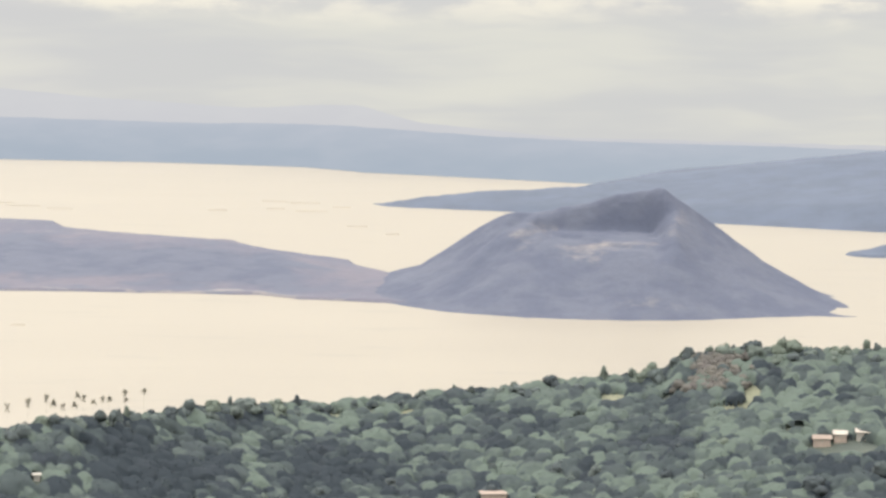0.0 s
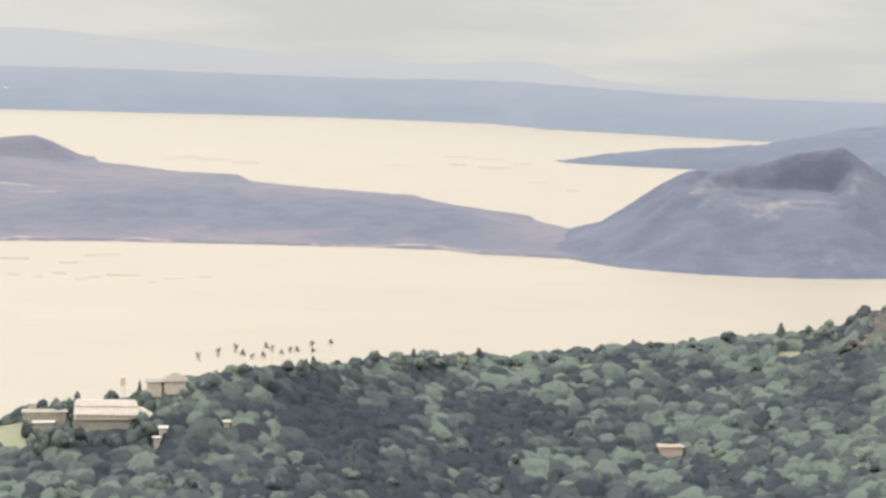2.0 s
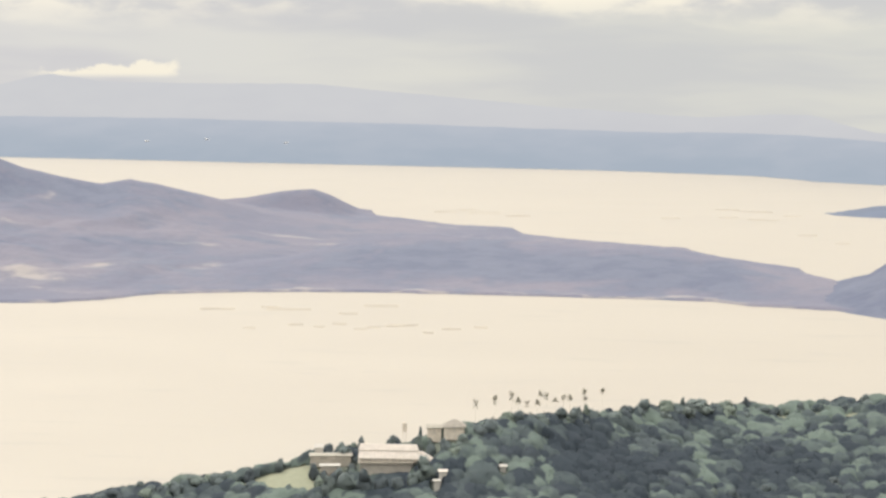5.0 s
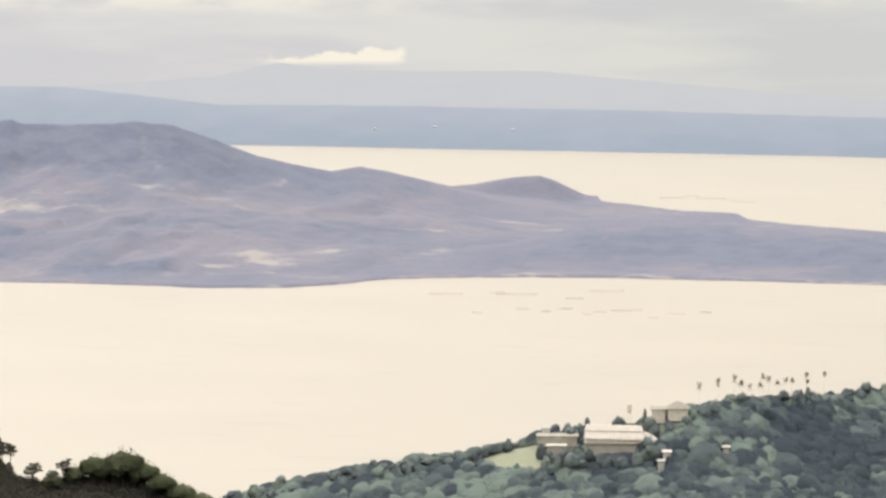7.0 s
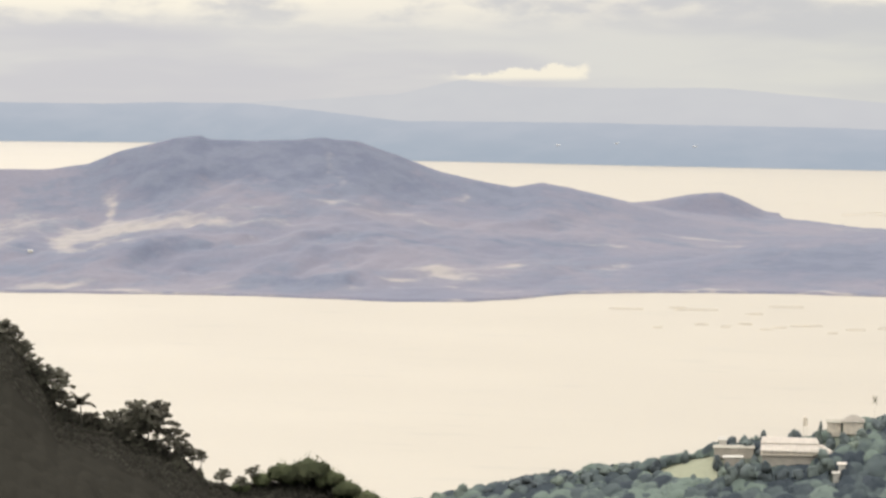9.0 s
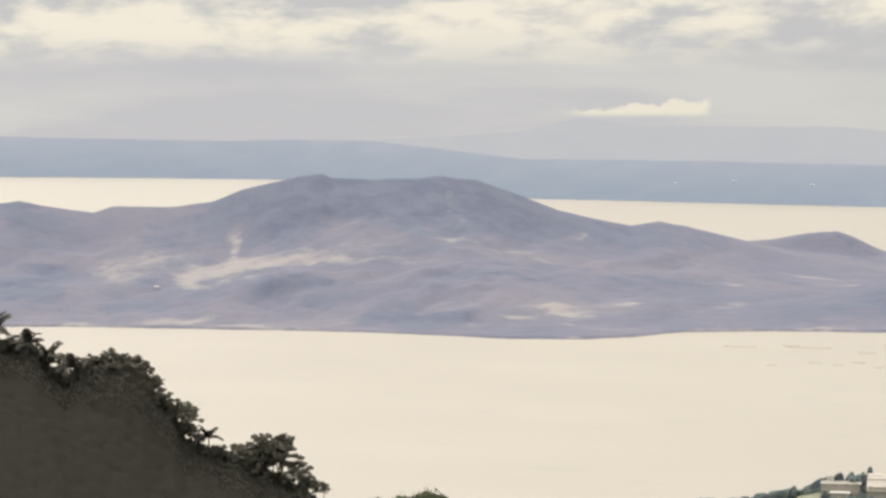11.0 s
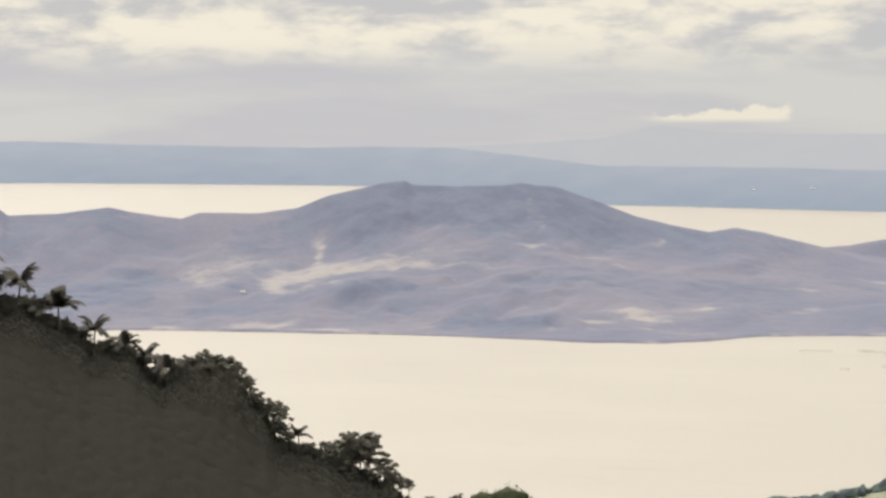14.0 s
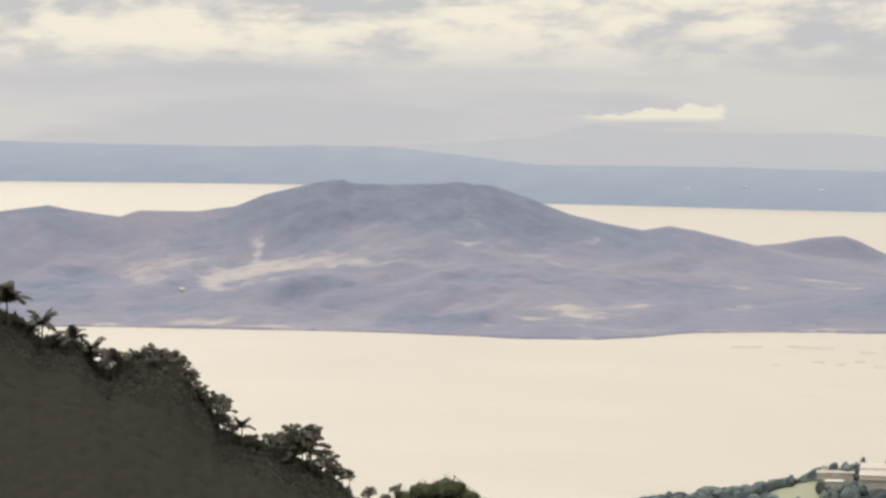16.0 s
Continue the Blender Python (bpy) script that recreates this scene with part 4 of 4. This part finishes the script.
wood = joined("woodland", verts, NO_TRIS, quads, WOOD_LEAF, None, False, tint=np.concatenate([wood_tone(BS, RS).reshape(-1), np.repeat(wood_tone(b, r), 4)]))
tagged(wood, "dense hazy green broadleaf woodland covering the hillside spur", "woodland", kind="stuff")

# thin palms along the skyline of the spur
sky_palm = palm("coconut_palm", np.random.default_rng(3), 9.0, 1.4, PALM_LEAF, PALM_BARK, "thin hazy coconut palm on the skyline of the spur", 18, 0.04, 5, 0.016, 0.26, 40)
for b, r, z in ((8.36, 1090, 49.5), (7.96, 1090, 51.1), (7.63, 1090, 52.7), (7.47, 1090, 50.9), (7.06, 1090, 53.5), (6.93, 1090, 52.8), (6.72, 1090, 51.3), (6.57, 1090, 52.3), (6.46, 1090, 52.3), (6.15, 1090, 54.7), (6.13, 1088, 52.5), (5.8, 1090, 55.1), (7.3, 1090, 49.7), (7.12, 1090, 50.2)):
    g = ground_z(b, r)
    m = Matrix.Translation(at(b, r, g)) @ Matrix.Rotation(b * 9, 4, "Z") @ Matrix.Diagonal((1, 1, max(0.4, (z - g) / 9.0), 1))
    tagged(copy_thing(sky_palm, m), group="skyline palms").matrix_basis = m
hide_source(sky_palm)

# ---- dark slope close to the lookout ----
q = np.random.default_rng(31)


def canopy_height(b, r):
    x, y = flat(b, r)
    crest = dark_crest(b, r)
    return crest - 3.4 + (3.4 - 1.6 * ease((985 - r) / 25)) * domes(x, y, 5.5, 161)[0] + 0.5 * domes(x, y, 2.6, 171)[0]


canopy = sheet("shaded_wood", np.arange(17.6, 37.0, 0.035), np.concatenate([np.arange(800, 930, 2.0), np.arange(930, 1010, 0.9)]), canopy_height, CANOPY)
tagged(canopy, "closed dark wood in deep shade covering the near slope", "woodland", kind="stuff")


def clump(rng, c, rad, leaves, size):
    """Leaf sprays in a flattened pad round c."""
    d = rng.normal(size=(leaves, 3))
    d /= np.linalg.norm(d, axis=1)[:, None]
    p = np.array(c) + d * rad * rng.uniform(0.15, 1.0, (leaves, 1)) * (1, 1, 0.55)
    u, w = rng.normal(size=(leaves, 3)), rng.normal(size=(leaves, 3))
    u /= np.linalg.norm(u, axis=1)[:, None]
    w -= u * (u * w).sum(1)[:, None]
    w /= np.linalg.norm(w, axis=1)[:, None]
    g = size * rng.uniform(0.6, 1.25, (leaves, 1))
    return np.stack([p - u * g * 0.6, p - w * g * 0.34, p + u * g * 0.6, p + w * g * 0.34], 1).reshape(-1, 3)


def open_tree(rng, label, pads=30, width=6.5, height=12.0):
    """A spreading tree with bare boughs between separate pads of leaves."""
    root = new("shaded_tree")
    bm = bmesh.new()
    fork = Vector((rng.uniform(-0.4, 0.4), rng.uniform(-0.4, 0.4), height * 0.22))
    limb(bm, (0, 0, -3.0), fork, 0.34, 0.24)
    leaves = []
    for k in range(pads):
        a, e = 2.4 * k + rng.uniform(-0.5, 0.5), rng.uniform(-0.12, 1.35)
        d = rng.uniform(0.55, 1.05)
        tip = Vector((width * d * math.cos(a) * math.cos(e), width * d * math.sin(a) * math.cos(e), height * (0.30 + 0.66 * d * math.sin(e))))
        mid = fork.lerp(tip, 0.5) + Vector((rng.uniform(-0.5, 0.5), rng.uniform(-0.5, 0.5), rng.uniform(0.1, 0.7)))
        limb(bm, fork, mid, 0.12, 0.08, 5)
        limb(bm, mid, tip, 0.08, 0.04, 4)
        leaves.append(clump(rng, tip, rng.uniform(1.3, 2.3), 44, 1.15))
        if k % 2:
            leaves.append(clump(rng, mid, rng.uniform(0.6, 1.1), 12, 0.9))
    part("trunk", bm, SHADED_BARK, root)
    v = np.concatenate(leaves)
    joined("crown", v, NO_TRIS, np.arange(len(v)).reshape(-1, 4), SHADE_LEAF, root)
    return tagged(root, label, "tree")


shade_models = [open_tree(np.random.default_rng(80 + k), "dark open-crowned tree in shade on the near slope", 26 + 4 * (k % 3)) for k in range(6)]
# bearing, height of the top, size
LACE = [(23.8, 62.5, 1.0), (23.5, 60.5, 0.9), (24.05, 59.5, 0.85), (23.2, 53.5, 0.7), (23.65, 64.5, 0.9), (22.95, 48.5, 0.5), (23.8, 67.0, 1.15), (23.45, 65.0, 1.0), (24.1, 62.0, 0.8), (23.1, 56.0, 0.75), (24.42, 62.5, 0.65), (22.9, 50.5, 0.6), (22.72, 47.5, 0.5), (22.55, 46.0, 0.45), (22.1, 39.5, 0.5), (21.45, 40.3, 0.55), (21.7, 37.0, 0.45),
        (27.1, 98.4, 1.0), (26.9, 98.6, 1.1), (26.5, 95.0, 0.9), (27.5, 96.8, 0.9), (27.75, 94.8, 0.6), (26.25, 88.5, 0.75), (26.05, 84.0, 0.7), (25.8, 80.0, 0.75), (25.52, 78.0, 0.8), (25.5, 71.0, 0.7), (25.3, 67.0, 0.6), (24.8, 62.5, 0.55), (28.25, 94.0, 0.55), (28.5, 98.5, 0.5), (29.3, 104.5, 0.6), (29.95, 109.5, 0.6), (30.2, 112.0, 0.6), (30.65, 116.0, 0.7), (31.0, 121.5, 0.6), (31.65, 123.5, 0.65), (32.1, 129.0, 0.7)]
# bearing, height of the crown's heart, size
SHADE_PALMS = [(31.32, 126.4, 1.3), (30.42, 117.3, 1.23), (29.65, 107.7, 1.1), (28.95, 102.0, 0.91), (28.5, 96.5, 0.91), (28.02, 92.3, 0.98), (25.04, 64.5, 0.78), (30.85, 116.1, 0.85), (32.15, 137.3, 1.3), (31.75, 126.2, 1.04)]
for b, z, s in SHADE_PALMS:
    LACE += [(b - 0.13, z - 3.6 * s, 0.5), (b + 0.13, z - 3.0 * s, 0.5), (b, z - 4.2 * s, 0.6)]
for k in range(70):
    b = 22.2 + 11.0 * k / 69 + q.uniform(-0.1, 0.1)
    LACE.append((b, float(dark_z(b)) + q.uniform(-1.5, 1.6), q.uniform(0.38, 0.7)))
for k, (b, top, s) in enumerate(LACE):
    r = 1000 - q.uniform(0, 9)
    m = Matrix.Translation(at(b, r, top - 12.4 * s)) @ Matrix.Rotation(k * 1.9, 4, "Z") @ Matrix.Diagonal((s, s, s, 1))
    tagged(copy_thing(shade_models[k % 6], m), group="shaded trees").matrix_basis = m
for m in shade_models:
    hide_source(m)

# undergrowth: leaf sprays breaking the outline of the dark wood
n = 70000
b, r = q.uniform(18.2, 34.5, n), 1003 - 34 * q.uniform(0, 1, n) ** 2.2
c = np.stack([*flat(b, r), canopy_height(b, r) + q.uniform(-0.2, 0.8, n)], -1)
u, w = q.normal(size=(n, 3)), q.normal(size=(n, 3))
u /= np.linalg.norm(u, axis=1)[:, None]
w -= u * (u * w).sum(1)[:, None]
w /= np.linalg.norm(w, axis=1)[:, None]
s = q.uniform(0.22, 0.46, (n, 1))
quad = np.stack([c - u * s, c - w * s * 0.6, c + u * s, c + w * s * 0.8], 1).reshape(-1, 3)
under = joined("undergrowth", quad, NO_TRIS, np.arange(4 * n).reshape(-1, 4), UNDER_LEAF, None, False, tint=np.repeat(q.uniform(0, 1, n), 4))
tagged(under, "ragged dark undergrowth along the top of the shaded slope", "undergrowth", kind="stuff")

shade_palm = [palm("shaded_palm", np.random.default_rng(40 + k), 12.0, 8.2, DARK_FROND, SHADED_BARK, "dark palm standing out of the shaded slope", 12, 0.05 - 0.04 * k, 10, 0.045, 0.25, 26, 0.1, 18) for k in range(3)]
for k, (b, z, s) in enumerate(SHADE_PALMS):
    m = Matrix.Translation(at(b, 990, z - 12.0 * s)) @ Matrix.Rotation(k * 1.7, 4, "Z") @ Matrix.Diagonal((s, s, s, 1))
    tagged(copy_thing(shade_palm[k % 3], m), group="shaded palms").matrix_basis = m
for m in shade_palm:
    hide_source(m)

# sunlit round trees at the foot of the dark slope
green = tree("round_tree", np.random.default_rng(51), 7.6, 12.0, 20, 110, 1.25, GREEN_LEAF, SHADED_BARK, "round green tree catching light at the slope's foot", 0.0, lobe=0.75)
for b, r, top, s in ((20.26, 994, 42.0, 1.05), (19.86, 995, 37.8, 0.8), (20.86, 996, 40.0, 0.75), (21.26, 997, 36.4, 0.55), (19.46, 992, 33.8, 0.75), (19.06, 990, 30.4, 0.7), (18.66, 988, 27.4, 0.6), (18.26, 987, 25.2, 0.5), (20.61, 995, 37.6, 0.6), (21.71, 997, 33.6, 0.5)):
    m = Matrix.Translation(at(b, r, top - 10.5 * s)) @ Matrix.Rotation(b, 4, "Z") @ Matrix.Diagonal((s, s, s, 1))
    tagged(copy_thing(green, m), group="round trees").matrix_basis = m
hide_source(green)


# ---- buildings on the spur ----
def box(bm, x0, y0, z0, x1, y1, z1):
    v = [bm.verts.new(p) for p in ((x0, y0, z0), (x1, y0, z0), (x1, y1, z0), (x0, y1, z0), (x0, y0, z1), (x1, y0, z1), (x1, y1, z1), (x0, y1, z1))]
    for f in ((3, 2, 1, 0), (4, 5, 6, 7), (0, 1, 5, 4), (1, 2, 6, 5), (2, 3, 7, 6), (3, 0, 4, 7)):
        bm.faces.new([v[i] for i in f])


def boxed(name, dims, mat, parent, label=""):
    bm = bmesh.new()
    box(bm, *dims)
    return part(name, bm, mat, parent, label)


def hall():
    """The long pale hall: a steep seamed roof with a hipped wing, on a brown lower storey; x runs to the viewer's right."""
    root = new("hall")
    boxed("lower_wall", (-10.4, 1.0, -6, 8.4, 10, -0.15), WALL_BROWN, root, "brown timber lower storey")
    boxed("rear_wall", (8.4, 2.5, -6, 15, 10, -0.9), WALL_BROWN, root)
    boxed("floor_slab", (-11, 0.0, -0.15, 9.0, 10.6, 0.15), WALL_BROWN, root, "dark eaves board")
    boxed("wall", (-10.4, 0.9, 0.15, 10.5, 9.8, 2.2), WALL_PALE, root)
    for k in range(9):
        boxed("window", (-9.8 + 2.2 * k, 0.82, 0.45, -8.5 + 2.2 * k, 0.94, 1.55), WINDOW_GREY, root)

    def shell(name, low, high, thick, label):
        bm = bmesh.new()
        v = [bm.verts.new(p) for p in low + high] + [bm.verts.new((p[0], p[1], p[2] - thick)) for p in low]
        for f in ((0, 1, 5, 4), (1, 2, 6, 5), (2, 3, 7, 6), (3, 0, 4, 7), (4, 5, 6, 7), (8, 9, 1, 0), (9, 10, 2, 1), (10, 11, 3, 2), (11, 8, 0, 3), (11, 10, 9, 8)):
            bm.faces.new([v[i] for i in f])
        return part(name, bm, ROOF_PALE, root, label)

    # skirt roof, then the upper roof standing 0.3 m above its head, then the hipped wing
    shell("roof", [(-11.0, 0.3, 1.9), (11.2, 0.3, 1.5), (11.2, 10.6, 1.5), (-11.0, 10.6, 1.9)], [(-10.8, 3.4, 4.2), (10.9, 3.4, 3.9), (10.9, 7.4, 3.9), (-10.8, 7.4, 4.2)], 0.3, "pale weathered metal roof")
    shell("upper_roof", [(-10.9, 3.0, 4.4), (11.0, 3.0, 4.1), (11.0, 7.8, 4.1), (-10.9, 7.8, 4.4)], [(-10.3, 5.0, 6.3), (10.2, 5.0, 5.9), (10.2, 5.8, 5.9), (-10.3, 5.8, 6.3)], 0.25, "pale pinkish upper roof")
    shell("wing_roof", [(10.6, 1.4, -0.2), (18.4, 1.4, -0.7), (18.4, 9.4, -0.7), (10.6, 9.4, -0.2)], [(10.6, 4.2, 3.7), (12.8, 4.2, 3.1), (12.8, 6.6, 3.1), (10.6, 6.6, 3.7)], 0.3, "hipped metal roof of the wing")
    for k in range(17):
        x = -10.4 + 1.32 * k
        bm = bmesh.new()
        limb(bm, (x, 0.32, 1.93 - 0.018 * (x + 11)), (x * 0.985, 3.36, 4.2 - 0.014 * (x + 11)), 0.09, 0.09, 4)
        part("seam", bm, WALL_WHITE, root)
    return tagged(root, "long pale hall with a broad metal roof among trees", "building")


def hip_house(name, w, d, h, rise, wall, roof, label):
    """A house under a four-sided roof."""
    root = new(name)
    boxed("wall", (-w / 2, 0, -3, w / 2, d, h), wall, root)
    bm = bmesh.new()
    e, k = 0.6, min(w, d) * 0.42
    v = [bm.verts.new(p) for p in ((-w / 2 - e, -e, h), (w / 2 + e, -e, h), (w / 2 + e, d + e, h), (-w / 2 - e, d + e, h), (-w / 2 + k, d / 2, h + rise), (w / 2 - k, d / 2, h + rise))]
    u = [bm.verts.new((q.co.x, q.co.y, h - 0.2)) for q in v[:4]]
    for f in ((v[0], v[1], v[5], v[4]), (v[1], v[2], v[5]), (v[2], v[3], v[4], v[5]), (v[3], v[0], v[4]), u[::-1], (u[0], u[1], v[1], v[0]), (u[1], u[2], v[2], v[1]), (u[2], u[3], v[3], v[2]), (u[3], u[0], v[0], v[3])):
        bm.faces.new(f)
    part("roof", bm, roof, root)
    boxed("door", (-0.5, -0.06, 0, 0.5, 0.05, 2.0), WINDOW_GREY, root)
    for s in (-1, 1):
        boxed("window", (s * w * 0.3 - 0.6, -0.06, 0.9, s * w * 0.3 + 0.6, 0.05, 2.0), WINDOW_GREY, root)
    return tagged(root, label, "house")


def water_tank():
    root = new("water_tank")
    bm = bmesh.new()
    limb(bm, (0, 0, 3.2), (0, 0, 6.4), 0.85, 0.85, 12)
    limb(bm, (0, 0, 6.4), (0, 0, 6.9), 0.85, 0.12, 12)
    limb(bm, (0, 0, 3.2), (0, 0, 3.19), 0.85, 0.02, 12)
    part("tank", bm, WALL_PALE, root)
    for x, y in ((-0.6, -0.6), (0.6, -0.6), (0.6, 0.6), (-0.6, 0.6)):
        bm = bmesh.new()
        limb(bm, (x, y, -2), (x, y, 3.3), 0.09, 0.09, 5)
        part("leg", bm, WALL_PALE, root)
    return tagged(root, "slim pale water tank on legs behind the hall", "water tank")


def cottage(name, w, d, h, wall, roof, label, pitch=0.35, gap=True, eave=0.5):
    root = new(name)
    boxed("wall", (-w / 2, 0, -3, w / 2, d, h), wall, root)
    bm = bmesh.new()
    e = eave
    lo, hi = h - 0.1, h + pitch * d / 2
    pts = [(-w / 2 - e, -e, lo), (w / 2 + e, -e, lo), (w / 2 + e, d / 2, hi), (-w / 2 - e, d / 2, hi), (-w / 2 - e, d + e, lo), (w / 2 + e, d + e, lo)]
    top = [bm.verts.new(p) for p in pts]
    bot = [bm.verts.new((p[0], p[1], p[2] - 0.25)) for p in pts]
    for f in ((0, 1, 2, 3), (3, 2, 5, 4)):
        bm.faces.new([top[i] for i in f])
        bm.faces.new([bot[i] for i in reversed(f)])
    for i, j in ((0, 1), (1, 2), (2, 5), (5, 4), (4, 3), (3, 0)):
        bm.faces.new((bot[i], bot[j], top[j], top[i]))
    part("roof", bm, roof, root)
    if gap:
        boxed("door", (-w * 0.1, -0.06, 0, w * 0.1, 0.05, h * 0.75), WINDOW_GREY, root)
        for s in (-1, 1):
            boxed("window", (s * w * 0.32 - w * 0.08, -0.05, h * 0.35, s * w * 0.32 + w * 0.08, 0.05, h * 0.75), WINDOW_GREY, root)
    return tagged(root, label, "house")


def stand(ob, b, r, z, turn=0.0):
    ob.matrix_world = Matrix.Translation(at(b, r, z)) @ pose(0, 0, 0, 0, 0, b + turn)
    return ob


stand(hall(), 10.1, 1028, 37.5)
stand(cottage("low_house", 15, 6, 1.3, WALL_BROWN, ROOF_DULL, "low brown house with a pale flat-pitched roof", 0.10), 11.27, 1041, 36.9)
stand(cottage("white_gable", 3.0, 3, 1.6, WALL_WHITE, WALL_WHITE, "small white gabled outbuilding on the low house's terrace", 0.7, False, 0.2), 11.51, 1047, 38.6)
stand(cottage("shed", 6.8, 3, 0.9, WALL_BROWN, WALL_WHITE, "long low shed with a white sheet roof", 0.2, False), 11.29, 1034, 34.9)
stand(cottage("house", 5.2, 5, 2.6, WALL_PALE, ROOF_DULL, "pale house on the skyline of the spur", 0.3), 9.18, 1046, 45.2)
stand(hip_house("bungalow", 7.6, 7, 1.8, 2.3, WALL_PALE, ROOF_GREY, "bungalow under a grey-brown hipped roof on the skyline"), 8.78, 1043, 46.6)
stand(water_tank(), 9.78, 1046, 43.0)
stand(cottage("white_hut", 2.2, 2, 2.0, WALL_WHITE, WALL_WHITE, "tiny white hut among hillside trees", 0.4, False), 7.78, 1026, ground_z(7.78, 1026) + 0.4)
stand(cottage("shed", 2.6, 3, 2.2, WALL_WHITE, ROOF_PALE, "white outbuilding beside the long hall", 0.3, False), 9.0, 1016, 34.6)
stand(cottage("shed", 2.2, 2, 1.6, WALL_WHITE, WALL_WHITE, "small white shed on the slope below the hall", 0.3, False), 9.12, 1013, 32.4)
stand(hip_house("square_house", 8.4, 6, 5.6, 0.5, PINK_WALL, ROOF_PINK, "square pinkish house alone in the woodland"), -0.84, 1057, 18.9, 7)
stand(cottage("shed", 2.6, 2, 1.3, WALL_WHITE, WALL_WHITE, "small white shed below the square pinkish house", 0.2, False), -0.93, 1052, 17.0)
stand(cottage("house", 6.0, 5, 1.5, PINK_WALL, ROOF_PINK, "pinkish low house with a pinkish roof among dense trees", 0.35), -7.02, 1072.5, 42.6)
stand(cottage("house", 4.4, 5, 1.5, PINK_WALL, ROOF_PALE, "small pale-roofed house stepping up the wooded slope", 0.35), -7.36, 1075, 44.0)
stand(cottage("house", 4.4, 5, 1.5, WALL_WHITE, ROOF_PALE, "small white-walled house among dense trees", 0.35), -7.78, 1076, 44.8)


# ---- fish pens on the lake ----
def fish_pen(w, d):
    """Floating frame of bamboo rails with plank walks and drums under the corners."""
    root = new("fish_pen")
    cols = max(2, round(w / 5))
    for k in range(cols + 1):
        x = w * k / cols
        boxed("rail", (x - 0.10, 0, 0.06, x + 0.10, d, 0.18), BAMBOO, root)
    for y in (0, d / 2, d):
        boxed("walk", (0, y - 0.22, 0.08, w, y + 0.22, 0.20), BAMBOO, root)
    for x in (0, w):
        for y in (0, d):
            bm = bmesh.new()
            limb(bm, (x - 0.5, y, 0.05), (x + 0.5, y, 0.02), 0.22, 0.22, 8)
            part("drum", bm, BAMBOO, root)
    return tagged(root, "floating bamboo fish pen on the pale lake", "fish pen", "fish pens")


pens = {w: fish_pen(w, d) for w, d in ((6, 9), (8, 8), (11, 7), (16, 8), (22, 10), (28, 9))}
PENS = [(13.70, 1828, 22), (12.22, 1823, 28), (12.6, 1836, 11), (10.34, 1841, 22), (12.09, 1742, 8), (11.17, 1745, 8), (10.48, 1728, 8), (10.05, 1736, 11), (9.83, 1737, 16), (9.36, 1701, 6), (8.88, 1720, 11), (8.29, 1728, 8), (13.02, 1725, 6), (10.74, 1717, 6), (11.6, 1730, 6), (11.0, 1800, 11),
        (9.02, 2612, 22), (8.23, 2605, 28), (8.6, 2640, 16), (7.52, 2570, 22), (2.63, 2644, 28), (3.23, 2575, 16), (3.25, 2663, 22), (2.50, 2552, 28), (1.9, 2600, 16), (4.4, 2560, 16), (0.9, 2330, 11), (1.6, 2400, 16)]
for k, (b, r, w) in enumerate(PENS):
    m = Matrix.Translation(at(b, r)) @ pose(0, 0, 0, 0, 0, b + (k * 37 % 11) - 5) @ pose(-w / 2, 0, 0)
    copy_thing(pens[w], m).matrix_basis = m
for m in pens.values():
    hide_source(m)

# far specks: a hut on the island, buildings across the lake
stand(cottage("hut", 3.4, 3, 1.6, WALL_WHITE, WALL_WHITE, "lone white hut on the ash slope of the island", 0.3, False), 26.2, 2150, float(island_height(np.array([26.2]), np.array([2150.0]))[0]))
for b, up in ((15.2, 40), (13.97, 52), (12.34, 45)):
    r = float(shore_r(b)) + up
    g = float(far_height(np.array([b]), np.array([r]))[0])
    stand(cottage("far_building", 4.5, 4, 1.5, FAR_WALL, FAR_WALL, "tiny white building on the far hazy shore", 0.2, False), b, r, g)


def low_growth(name, parent, mat, seed, spots, size, leaves):
    """Bushes as one joined mesh: spots are rows of x, y, z."""
    g = np.random.default_rng(seed)
    stock = [leaf_mass(g, crown_lumps(g, 2, 1.0, 1.1, 0.0), leaves, 0.4) for k in range(6)]
    V, F, T, n = [], [], [], 0
    for k, (x, y, z) in enumerate(spots):
        v, f = stock[k % 6]
        w = size * g.uniform(0.6, 1.3)
        V.append(v * w + (x, y, z - 0.3 * w))
        F += [[i + n for i in h] for h in f]
        T += [g.uniform(0, 1)] * len(v)
        n += len(v)
    return tagged(mesh_object(name, np.concatenate(V).tolist(), F, mat, parent, False, tint=T), kind="stuff")


g = np.random.default_rng(90)
# a dry thicket below the skyline trees of the spur
B, Rr = g.normal(-5.05, 0.27, 200), g.uniform(1122, 1150, 200)
X, Y = flat(B, Rr)
thicket = low_growth("dry_thicket", None, DRY_LEAF, 94, list(zip(X, Y, ground_height(B, Rr) + 0.8)), 2.4, 12)
tagged(thicket, "dry brownish thicket on the crest of the wooded spur", "thicket", kind="stuff")
